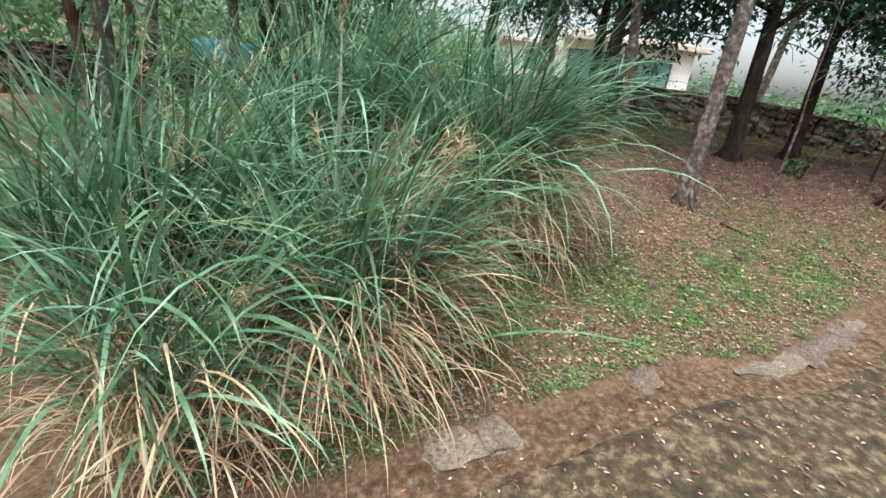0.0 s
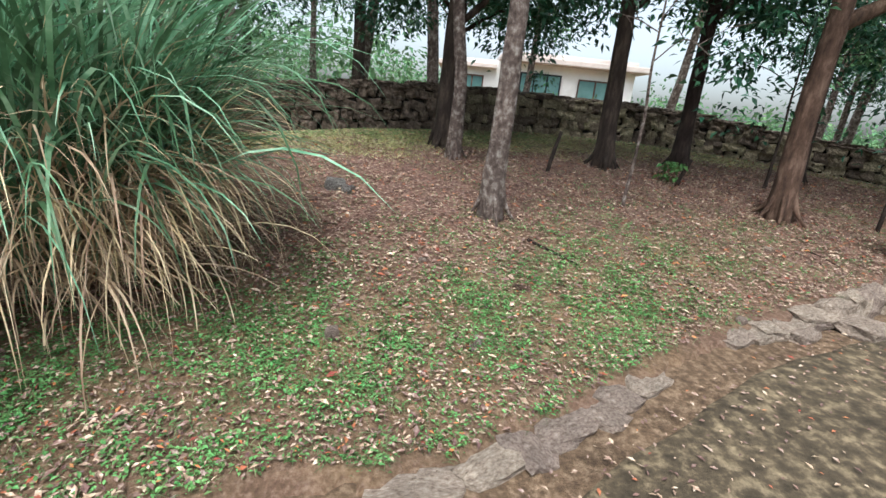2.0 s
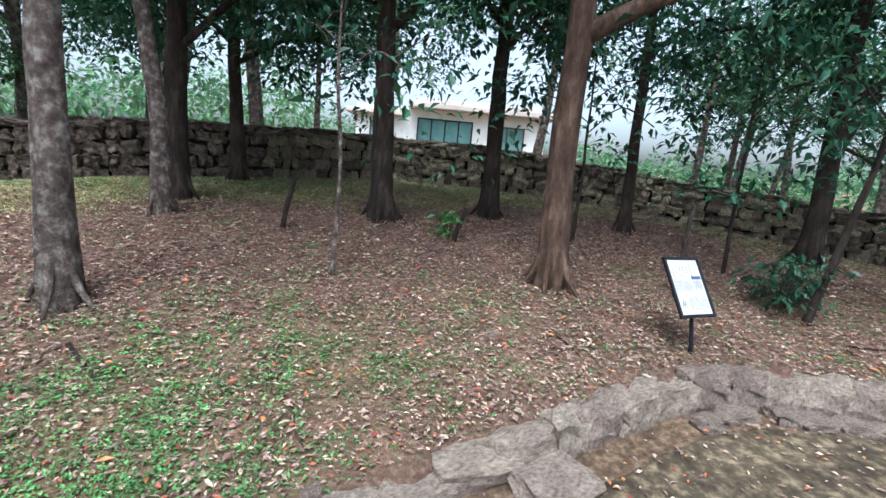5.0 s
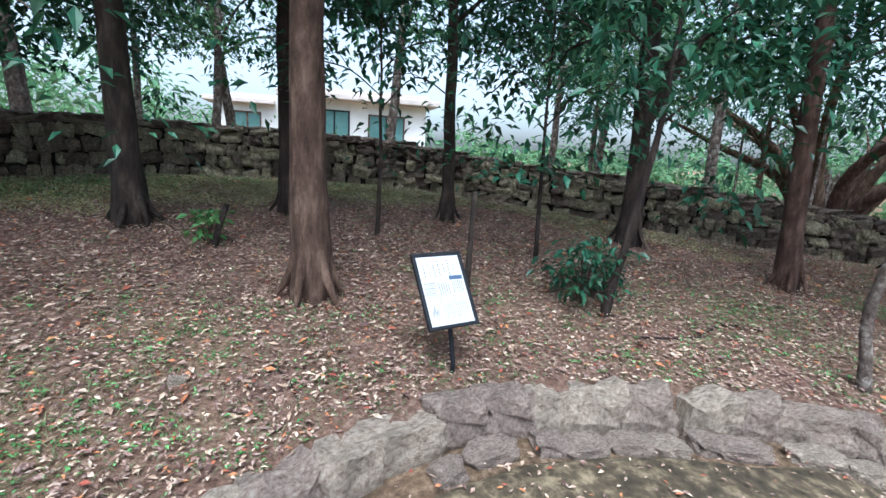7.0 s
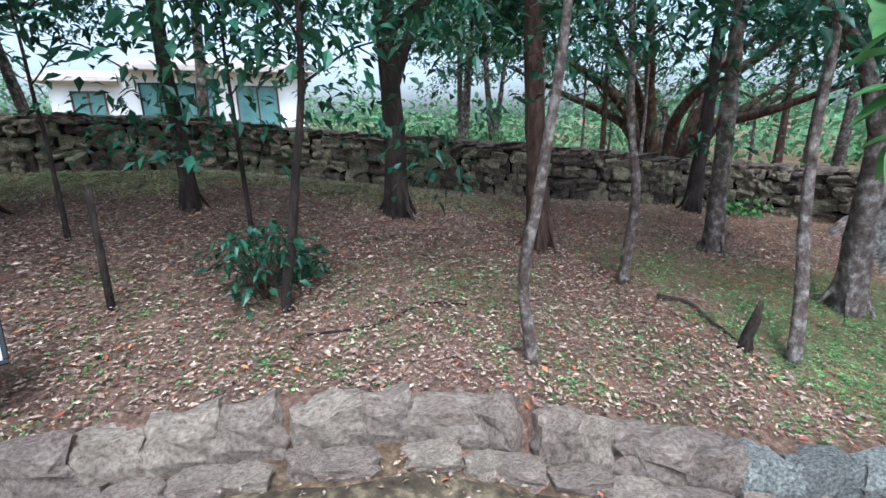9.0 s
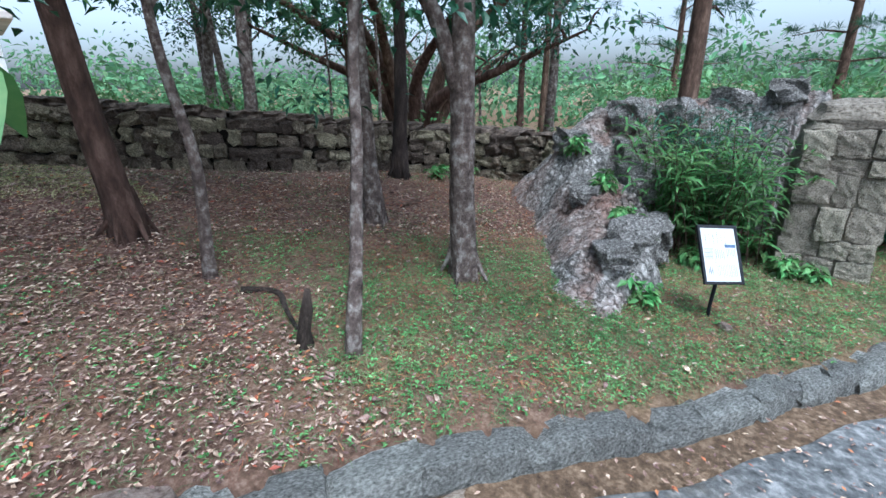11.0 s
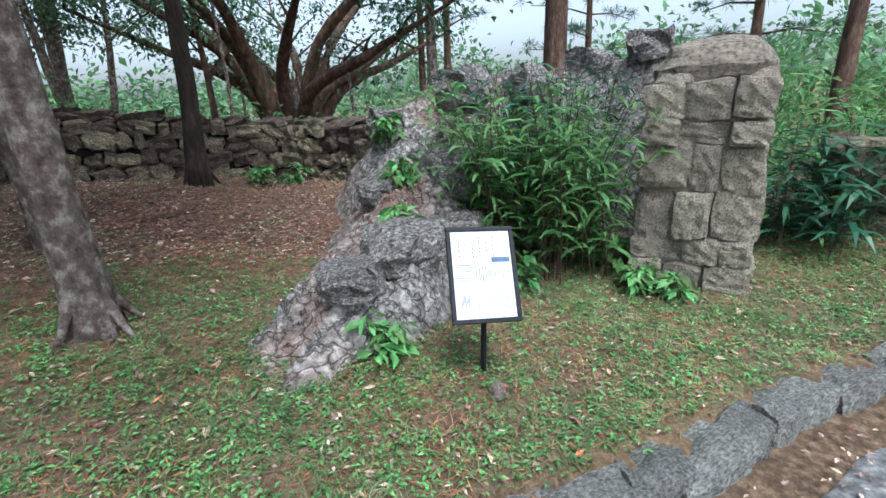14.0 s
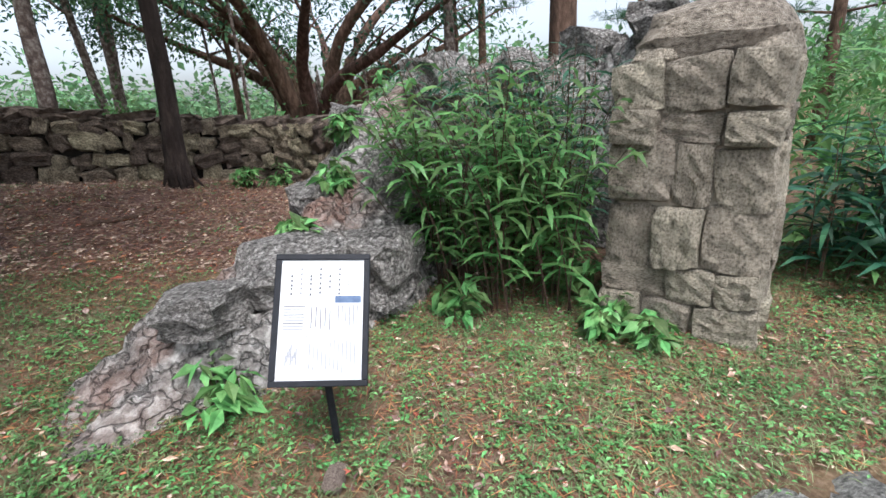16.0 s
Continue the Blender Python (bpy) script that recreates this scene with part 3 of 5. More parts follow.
    for z, dx, dy, dz, fr in forks:
        p0 = Vector(min(line, key=lambda q: abs(q[2] - z)))
        curve = smooth_line([tuple(p0), (p0.x + dx * 0.35, p0.y + dy * 0.35, p0.z + dz * 0.5), (p0.x + dx, p0.y + dy, p0.z + dz)], 10)
        v, f = [], []
        tube(v, f, [tuple(q) for q in curve], [fr * (1 - 0.06 * j) for j in range(10)], 9, 0.16, seed=z)
        mesh_object("limb", v, f, bark, tree, smooth=True)
        tips.extend((Vector(curve[7]), Vector(curve[9])))
    tips.append(Vector(line[-1]))
    for k in range(int(crown * 1.6)):
        t = tips[k % len(tips)]
        c = t + Vector((rng.gauss(0, 0.42), rng.gauss(0, 0.42), rng.gauss(-0.12, 0.34)))
        cluster(lv, lf, c, rng.uniform(0.3, 0.6), leaves, rng, length, width)
    if lf:
        mesh_object("crown", lv, lf, leaf_mat or M_LEAF, tree)
    return tagged(tree, label, "tree", group)


G_TREES = "trees inside the wall"
make_tree("tree", "straight pale trunk blotched with lichen on the grassy mound", [(2.78, 5.3, gz(2.78, 5.3)), (2.79, 5.3, 1.54), (2.82, 5.31, 2.67)], 0.12, M_BARK_PALE, 1, 6.5, 5, 0.6, 1.6, 40, 45, group=G_TREES, roots=4)
make_tree("tree", "slender pale forked trunk beside the wall", [(2.53, 7.6, gz(2.53, 7.6)), (2.56, 7.6, 1.96), (2.3, 7.65, 3.1)], 0.105, M_BARK_PALE, 2, 6, 6, 0.4, 1.7, 45, 45, group=G_TREES, roots=3)
make_tree("tree", "dark trunked evergreen with low hanging leaves", [(2.41, 8.44, gz(2.41, 8.44)), (2.43, 8.45, 2.4), (2.49, 8.46, 3.54)], 0.15, M_BARK_DARK, 3, 6, 8, 0.32, 2.0, 80, 50, 0.3, group=G_TREES, roots=4)
make_tree("tree", "dark trunk standing close to the stone wall", [(2.75, 10.13, gz(2.75, 10.13)), (2.68, 10.12, 2.61), (2.61, 10.11, 4.0)], 0.12, M_BARK_DARK, 4, 6, 8, 0.28, 2.0, 80, 50, 0.5, group=G_TREES, roots=3)
make_tree("tree", "stout dark evergreen with a flared base amid leaf litter", [(5.13, 8.05, gz(5.13, 8.05)), (5.07, 8.05, 2.26), (5.02, 8.05, 3.22)], 0.15, M_BARK_DARK, 5, 6.5, 10, 0.38, 2.1, 95, 50, 0.35, group=G_TREES, roots=6)
make_tree("tree", "dark slim evergreen near the wall", [(6.76, 8.55, gz(6.76, 8.55)), (6.74, 8.55, 2.49), (6.69, 8.55, 4.1)], 0.13, M_BARK_DARK, 6, 6.5, 8, 0.35, 1.9, 80, 50, 0.3, group=G_TREES, roots=4)
make_tree("tree", "brown forked tree with spreading roots beside the sign", [(6.82, 6.05, gz(6.82, 6.05)), (6.77, 6.07, 2.01), (6.76, 6.04, 2.94)], 0.15, M_BARK, 7, 6.5, 7, 0.5, 2.2, 75, 45, 0.1, group=G_TREES, roots=7, forks=((2.35, 1.5, -0.35, 0.65, 0.1),))
make_tree("tree", "thin dark trunk on the leaf-strewn slope", [(8.76, 8.1, gz(8.76, 8.1)), (8.71, 8.1, 2.26), (8.65, 8.1, 3.51)], 0.085, M_BARK_DARK, 8, 6, 7, 0.4, 1.8, 70, 50, 0.3, group=G_TREES, roots=4)
make_tree("tree", "evergreen forking above head height with dense crown", [(10.94, 7.08, gz(10.94, 7.08)), (10.96, 7.07, 1.66), (10.91, 7.1, 2.65)], 0.135, M_BARK_DARK, 9, 6.5, 9, 0.36, 2.0, 90, 50, 0.3, group=G_TREES, roots=5, forks=((1.3, 0.7, -0.3, 1.4, 0.08),))
make_tree("tree", "bent brown trunk rising beside the curved wall", [(12.03, 5.7, gz(12.03, 5.7)), (11.9, 5.74, 1.54), (11.79, 5.76, 2.53)], 0.115, M_BARK, 10, 6, 7, 0.42, 1.8, 60, 45, 0.2, group=G_TREES, roots=5)
make_tree("tree", "greyish trunk with mottled bark on red soil", [(14.25, 5.07, gz(14.25, 5.07)), (14.15, 5.07, 1.33), (14.05, 5.07, 2.7)], 0.1, M_BARK_PALE, 11, 6, 6, 0.5, 1.7, 50, 45, 0.1, group=G_TREES, roots=4)
make_tree("tree", "forked tree with pale bark and thin vine stems", [(14.0, 3.62, gz(14.0, 3.62)), (13.99, 3.62, 1.37), (13.96, 3.6, 2.01)], 0.115, M_BARK_PALE, 12, 6, 6, 0.4, 2.0, 45, 45, 0.0, group=G_TREES, roots=5, forks=((1.5, -0.45, 0.5, 1.3, 0.085),))
make_tree("tree", "dark rough trunk against the back wall", [(16.25, 6.68, gz(16.25, 6.68)), (16.35, 6.62, 1.47), (16.38, 6.6, 2.39)], 0.115, M_BARK_DARK, 13, 6.5, 6, 0.6, 1.8, 40, 45, group=G_TREES, roots=4)

G_SAP = "saplings among the trees"
for k, (pts, r, bark, h, cr) in enumerate((
        ([(4.65, 6.05, 0.6), (4.68, 6.05, 1.58), (4.64, 6.04, 2.45)], 0.024, M_BARK_PALE, 3.2, 6),
        ([(7.66, 7.45, 0.84), (7.68, 7.45, 1.6), (7.67, 7.45, 2.14)], 0.026, M_BARK_DARK, 2.6, 14),
        ([(9.21, 6.52, 0.72), (9.19, 6.53, 1.5), (9.18, 6.53, 2.17)], 0.026, M_BARK_DARK, 2.6, 16),
        ([(9.25, 5.39, 0.5), (9.36, 5.37, 1.2), (9.48, 5.34, 1.91)], 0.04, M_BARK_DARK, 3.0, 24),
        ([(10.63, 4.14, 0.25), (10.57, 4.2, 0.85), (10.63, 4.14, 1.44), (10.7, 4.08, 2.17)], 0.042, M_BARK_PALE, 4.2, 26),
        ([(12.24, 4.75, 0.32), (12.28, 4.71, 1.18), (12.21, 4.78, 1.85)], 0.05, M_BARK_PALE, 3.4, 22),
        ([(12.5, 3.36, 0.08), (12.68, 3.48, 0.7), (12.88, 3.64, 1.4), (12.94, 3.68, 2.1)], 0.05, M_BARK_PALE, 4.4, 22))):
    pts = [(pts[0][0], pts[0][1], gz(*pts[0][:2]))] + pts[1:]
    make_tree("sapling", "thin crooked sapling with sparse glossy leaves", pts, r, bark, 30 + k, h, 5, 0.55, 0.9, cr, 24, 0.1, flare=0.4, sides=8, sway=1.0, group=G_SAP, length=0.13, width=0.06)

# a bough of broad bright leaves that reaches out over the path
bough = tagged(new("bough"), "overhanging bough with broad bright green leaves", "branch")
bough.location = (11.92, 3.88, 2.62)
v, f = [], []
line = smooth_line([(0.35, -0.55, 0.55), (0.1, -0.4, 0.3), (-0.35, -0.9, -0.1), (-0.85, -1.25, -0.55), (-0.95, -1.34, -0.8)], 14)
tube(v, f, [tuple(q) for q in line], [0.016 - 0.0009 * i for i in range(14)], 6)
mesh_object("stem", v, f, M_BARK, bough, smooth=True)
rng = random.Random(77)
for k in range(34):
    p = Vector(line[4 + k * 9 // 26]) if k < 22 else Vector(line[11 + k % 3])
    a = rng.uniform(0, 6.28)
    v, f = [], []
    along = Vector((math.cos(a), math.sin(a), rng.uniform(-0.9, 0.1))).normalized()
    side = along.cross(Vector((0, 0, 1))).normalized()
    L, W = rng.uniform(0.14, 0.2), rng.uniform(0.1, 0.14)
    for i in range(6):
        u = i / 5
        w = W / 2 * math.sin(math.pi * (0.06 + 0.94 * u) ** 0.8) + 0.002
        c = p + along * (0.03 + L * u) + Vector((0, 0, -0.05 * u * u))
        v.extend((tuple(c + side * w + Vector((0, 0, w * 0.3))), tuple(c), tuple(c - side * w + Vector((0, 0, w * 0.3)))))
    for i in range(5):
        f.extend(((3 * i, 3 * i + 1, 3 * i + 4, 3 * i + 3), (3 * i + 1, 3 * i + 2, 3 * i + 5, 3 * i + 4)))
    mesh_object("leaf", v, f, M_LEAF_LIGHT, bough, smooth=True)

# cut stakes and the broken stump
for x, y, dx, dy, h, r in ((3.96, 7.3, 0.14, 0.03, 0.62, 0.03), (5.99, 7.2, 0.14, -0.03, 0.42, 0.03), (8.11, 5.85, 0.02, 0.0, 0.92, 0.025)):
    v, f = [], []
    z = gz(x, y)
    tube(v, f, [(0, 0, -0.12), (dx * 0.3, dy * 0.3, h * 0.3), (dx * 0.65, dy * 0.65, h * 0.66), (dx, dy, h)], [r * 1.1, r, r * 0.95, r * 0.9], 8, 0.2)
    ob = mesh_object("stake", v, f, M_BARK_DARK, smooth=True)
    ob.location = (x, y, z)
    tagged(ob, "dark leaning cut stem standing in leaf litter", "stake", "cut stems")
v, f = [], []
tube(v, f, [(0, 0, -0.1), (0.01, 0, 0.1), (0.03, -0.03, 0.25), (0.04, -0.05, 0.4)], [0.055, 0.045, 0.04, 0.018], 9, 0.35, 0.5)
ob = mesh_object("stump", v, f, M_BARK_DARK, smooth=True)
ob.location = (12.3, 3.62, gz(12.3, 3.62))
tagged(ob, "dark broken stump of a small tree", "stump")
for k, pl in enumerate(([(12.3, 4.4), (12.5, 4.25), (12.42, 4.0), (12.34, 3.72)], [(11.2, 6.1), (10.9, 6.3), (10.5, 6.4)], [(9.3, 5.0), (9.8, 4.92), (10.3, 5.05), (10.6, 4.9)], [(4.55, 4.35), (4.62, 4.1), (4.75, 3.9)], [(6.5, 5.2), (6.62, 4.95), (6.65, 4.75)], [(15.0, 5.4), (15.4, 5.5), (15.7, 5.75)], [(3.1, 4.8), (3.35, 4.55), (3.5, 4.4)])):
    v, f = [], []
    cx, cy = pl[0]
    r = (0.03, 0.025, 0.014, 0.012, 0.008, 0.03, 0.018)[k]
    pts = [(x - cx, y - cy, gz(x, y) - gz(cx, cy) + r * 0.7) for x, y in pl]
    pts = [tuple(q) for q in smooth_line(pts, 12)]
    tube(v, f, pts, [r * (1 - 0.05 * i) for i in range(12)], 7, 0.3, seed=k)
    ob = mesh_object("fallen_branch", v, f, M_BARK if k % 2 else M_BARK_DARK, smooth=True)
    ob.location = (cx, cy, gz(cx, cy))
    tagged(ob, "dry fallen branch lying on leaf litter", "branch", "fallen branches")


# ---- tall plume grass at the start ----
def grass_clump(cx, cy, spread, seed, green, dry, reach, label):
    rng = random.Random(seed)
    clump = new("plume_grass")
    clump.location = (cx, cy, gz(cx, cy))
    for kind, count, mat in (("green_blades", green, M_BLADE), ("dry_blades", dry, M_DRY)):
        v, f = [], []
        for _ in range(count):
            a = rng.uniform(0, 6.28)
            rad = spread * math.sqrt(rng.random())
            x, y = math.cos(a) * rad, math.sin(a) * rad
            z = gz(cx + x, cy + y) - gz(cx, cy)
            out = a + rng.gauss(0, 1.0) if rng.random() < 0.6 else rng.gauss(-0.25, 0.45)
            upright = rng.random()
            if kind == "green_blades":
                ln = rng.uniform(1.3, 2.7) * reach
                bend = rng.uniform(1.0, 2.6) if upright < 0.7 else rng.uniform(0.3, 1.0)
                lift = rng.uniform(1.5, 6.0)
                w = rng.uniform(0.014, 0.046)
                st = rng.uniform(0.1, 0.9)
            else:
                ln = rng.uniform(0.5, 1.9) * reach
                bend = rng.uniform(0.8, 3.0)
                lift = rng.uniform(0.5, 4.5)
                w = rng.uniform(0.006, 0.024)
                st = rng.uniform(0.0, 0.75)
            blade(v, f, (x, y, z - 0.04 + st), (math.cos(out), math.sin(out), 0), ln, w, bend, 9, lift, rng)
        mesh_object(kind, v, f, mat, clump)["kind"] = "stuff"
    v, f = [], []
    for k in range(9):
        a = rng.uniform(-1.2, 2.6)
        h = rng.uniform(1.7, 2.5) * reach
        tip = (math.cos(a) * h * 0.4, math.sin(a) * h * 0.4, h)
        st = smooth_line([(0, 0, 0), (tip[0] * 0.35, tip[1] * 0.35, h * 0.6), tip], 8)
        tube(v, f, [tuple(q) for q in st], [0.006 - 0.0005 * i for i in range(8)], 5)
        for _ in range(40):
            u = rng.random()
            p = Vector(st[6]).lerp(Vector(st[7]), u)
            leaf(v, f, p, Vector((math.cos(a) + rng.gauss(0, 0.5), math.sin(a) + rng.gauss(0, 0.5), rng.gauss(0.3, 0.4))), Vector((0, 0, 1)), 0.16, 0.008)
    mesh_object("seed_plume", v, f, M_DRY, clump, "feathery straw-coloured seed plumes")
    return tagged(clump, label, "grass clump", "plume grass clumps")


grass_clump(-0.55, 3.85, 0.66, 3, 1300, 3600, 0.9, "tall blue-green plume grass with dry straw at its foot")
grass_clump(-1.55, 2.0, 0.55, 4, 520, 1700, 0.78, "tall plume grass drooping over the path edge")
grass_clump(-2.45, 1.35, 0.5, 6, 420, 800, 0.62, "plume grass arching low over the path edge")
grass_clump(-3.25, 2.5, 0.75, 7, 900, 700, 1.0, "tall plume grass with straw among green blades")
grass_clump(-2.3, 4.6, 0.8, 5, 1100, 500, 1.15, "tall upright plume grass behind the drooping clump")

# ---- limestone outcrop that rises to the back ----
AXIS = smooth_line([(14.7, 2.62, 0.12), (15.3, 2.72, 0.42), (16.1, 2.95, 0.62), (17.0, 3.35, 0.9), (17.7, 3.75, 1.2), (18.5, 3.2, 1.5), (18.85, 2.4, 1.68), (18.8, 1.5, 1.75)], 120)


def outcrop_height(x, y):
    d = np.hypot(AXIS[:, 0] - x, AXIS[:, 1] - y)
    i = min(max(int(d.argmin()), 1), len(AXIS) - 2)
    t = AXIS[i + 1, :2] - AXIS[i - 1, :2]
    left = t[0] * (y - AXIS[i, 1]) - t[1] * (x - AXIS[i, 0]) > 0
    u = i / len(AXIS)
    reach = (0.6 + 1.0 * min(1, u * 1.6)) if left else (0.5 + 0.25 * u)
    flat = 0.25 if left else 0.35
    k = d[i] / reach + 0.12 * noise.noise((x * 2.1, y * 2.1, 3))
    k = min(1.0, max(0.0, (k - flat) / (1 - flat)))
    if i <= 2 or i >= len(AXIS) - 3:
        k = max(k, min(1.0, max(0.0, (d[i] / 0.55 - 0.2) / 0.8)))
    m = (1 - k * k * (3 - 2 * k)) if left else (1 - k * k * (3 - 2 * k)) ** 0.8
    crag = noise.ridged_multi_fractal(Vector((x * 1.3, y * 1.3, 0.3)), 0.9, 2.2, 4, 1.0, 2.0)
    return AXIS[i, 2] * m + m * (0.15 * (crag - 1.0)), m, left


verts, faces, mark, index = [], [], [], {}
step = 0.035
gx0, gy0 = 14.0, 0.9
NX, NY = int(6.4 / step), int(5.0 / step)
for j in range(NY):
    for i in range(NX):
        x, y = gx0 + i * step, gy0 + j * step
        h, m, left = outcrop_height(x, y)
        if m > 0.01:
            index[i, j] = len(verts)
            sx = x + 0.05 * noise.noise((x * 4, y * 4, 1))
            sy = y + 0.05 * noise.noise((x * 4, y * 4, 7))
            fine = 0.035 * noise.noise((x * 11, y * 11, 1)) - 0.11 * max(0.0, 0.25 - abs(noise.noise((x * 2.6, y * 2.6, 8)))) - 0.09 * max(0.0, 0.2 - abs(noise.noise((x * 5.5, y * 5.5, 3))))
            verts.append((sx, sy, gz(x, y) - 0.05 + h + fine * m))
            mark.append(min(1.0, max(0.0, (0.3 if left else -0.1) + 0.9 * noise.noise((x * 1.1, y * 1.1, 11)) + 0.3 * noise.noise((x * 5, y * 5, 12)))))
for (i, j), a in index.items():
    b, c, d = index.get((i + 1, j)), index.get((i + 1, j + 1)), index.get((i, j + 1))
    if b is not None and c is not None and d is not None:
        faces.append((a, b, c, d))
outcrop = mesh_object("rock_outcrop", verts, faces, M_ROCK)
outcrop.data.attributes.new("litter", "FLOAT", "POINT").data.foreach_set("value", mark)
tagged(outcrop, "craggy grey limestone outcrop streaked with red needles", "rock")

rng = random.Random(61)
B_MESHES = [rock_mesh("boulder", M_ROCK, 300 + k, 0.3, 0.24, 4) for k in range(5)]
for k, (x, y, w, d, h, a) in enumerate(((16.15, 2.62, 0.55, 0.42, 0.42, 20), (15.55, 2.6, 0.5, 0.36, 0.3, -10), (15.1, 2.62, 0.42, 0.34, 0.22, 30), (16.75, 3.0, 0.5, 0.4, 0.4, 40), (17.3, 3.3, 0.45, 0.36, 0.42, 30), (17.75, 3.55, 0.5, 0.4, 0.4, 0), (18.35, 3.05, 0.5, 0.4, 0.36, 60), (18.75, 2.5, 0.5, 0.4, 0.34, 80), (16.3, 3.45, 0.4, 0.34, 0.26, 15), (17.1, 4.1, 0.45, 0.36, 0.3, 50), (18.7, 1.85, 0.5, 0.4, 0.3, 10))):
    ob = new("boulder", B_MESHES[k % 5])
    ob.parent = outcrop
    ob.matrix_basis = pose(x, y, gz(x, y) + outcrop_height(x, y)[0] - 0.06, rng.uniform(-15, 15), rng.uniform(-15, 15), a) @ Matrix.Diagonal((w, d, h, 1))

# ---- stone gate pillar ----
pillar = tagged(new("stone_pillar"), "tall rounded-top pillar of pitted limestone blocks", "pillar")
PX, PY, PA = 17.27, 1.08, 97.5
pillar.matrix_basis = pose(PX, PY, gz(17.3, 0.95) - 0.05, 0, 0, PA)
bm = bmesh.new()
box(bm, (-0.37, -0.62, -0.1), (0.39, 0.115, 1.55), bevel=0.05)
part("mortar_core", bm, M_MORTAR_L, pillar, "pale crumbling lime mortar")


def pitted_block(name, mat, seed):
    """A unit block with a pitted, worn face and soft arrises."""
    bm = bmesh.new()
    bmesh.ops.create_cube(bm, size=1.0)
    bmesh.ops.subdivide_edges(bm, edges=bm.edges[:], cuts=5, use_grid_fill=True)
    for v in bm.verts:
        c = v.co.copy()
        e = sum(1 for q in c if abs(q) > 0.45)
        v.co *= 1 - 0.045 * max(0, e - 1)
        v.co += c.normalized() * (0.05 * noise.noise(c * 3.1 + Vector((seed, 0, 0))) + 0.04 * noise.noise(c * 8 + Vector((0, seed, 0))))
        v.co.x += 0.07 * noise.noise(Vector((seed * 3.3, c.z * 1.6, 0)))
        v.co.z += 0.07 * noise.noise(Vector((c.x * 1.6, seed * 2.3, 4)))
    me = bpy.data.meshes.new(name)
    bm.to_mesh(me)
    bm.free()
    me.materials.append(mat)
    return me


P_MESHES = [pitted_block("block", M_PILLAR, s + 80) for s in range(10)]
ROWS = ((0.02, 0.24, (0.34, 0.3, 0.26)), (0.26, 0.2, (0.24, 0.3, 0.42)), (0.46, 0.36, (0.36, 0.28, 0.34)), (0.82, 0.34, (0.3, 0.24, 0.4)), (1.16, 0.18, (0.28, 0.4, 0.3)), (1.34, 0.26, (0.27, 0.34, 0.3)))
rng = random.Random(21)
for face in (0, 1):
    for z, h, ws in ROWS:
        x = -0.42 + 0.02 * z
        tot = sum(ws)
        full = 0.86 - 0.03 * z
        for w in ws if not face else ws[::-1]:
            w = w / tot * full
            ob = new("block", P_MESHES[rng.randrange(10)])
            ob.parent = pillar
            yy = 0.0 if not face else -0.62
            ob.matrix_basis = pose(x + w / 2, yy + rng.uniform(-0.03, 0.03), z + h / 2 + rng.uniform(-0.015, 0.015), rng.uniform(-4, 4), rng.uniform(-7, 7), rng.uniform(-5, 5)) @ Matrix.Diagonal((w * rng.uniform(0.95, 1.06), 0.34, h * rng.uniform(0.96, 1.08), 1))
            x += w
for side in (-1, 1):
    for z, h, ws in ROWS:
        ob = new("block", P_MESHES[rng.randrange(10)])
        ob.parent = pillar
        ob.matrix_basis = pose(side * (0.3 - 0.02 * z), -0.31, z + h / 2, rng.uniform(-3, 3), rng.uniform(-3, 3), rng.uniform(-3, 3)) @ Matrix.Diagonal((0.3, 0.44, h * 1.02, 1))
cap = rock_mesh("cap_block", M_PILLAR, 99, 0.8, 0.1, 4)
for x, z, w, h in ((0.0, 1.66, 0.7, 0.44), (-0.24, 1.58, 0.3, 0.26), (0.24, 1.58, 0.3, 0.26)):
    ob = new("cap_block", cap)
    ob.parent = pillar
    ob.matrix_basis = pose(x, -0.3, z, 0, 0, 0) @ Matrix.Diagonal((w, 0.68, h, 1))

# low return wall beyond the pillar
low_wall = tagged(new("wall_east"), "low wall of rough limestone beyond the pillar", "wall", kind="structure")
bm = bmesh.new()
box(bm, (-0.1, -2.4, -0.2), (0.5, 0.0, 0.78), bevel=0.04)
ob = part("wall_core", bm, M_JOINT_DARK, low_wall)
low_wall.matrix_basis = pose(18.95, 0.1, gz(18.95, -0.2) - 0.05, 0, 0, 12)
rng = random.Random(8)
for r in range(4):
    y = 0.05
    while y > -2.4:
        ln = rng.uniform(0.2, 0.4)
        ob = new("stone", WALL_MESHES[rng.randrange(14)])
        ob.parent = low_wall
        ob.matrix_basis = pose(-0.08 + rng.uniform(-0.02, 0.02), y - ln / 2, 0.1 + r * 0.21, rng.uniform(-5, 5), rng.uniform(-5, 5), 90 + rng.uniform(-5, 5)) @ Matrix.Diagonal((ln * 1.05, 0.26, 0.23, 1))
        y -= ln
    ob = new("stone", WALL_MESHES[rng.randrange(14)])
    ob.parent = low_wall
    ob.matrix_basis = pose(0.2, 0.02, 0.1 + r * 0.21, 0, 0, 0) @ Matrix.Diagonal((0.56, 0.24, 0.23, 1))


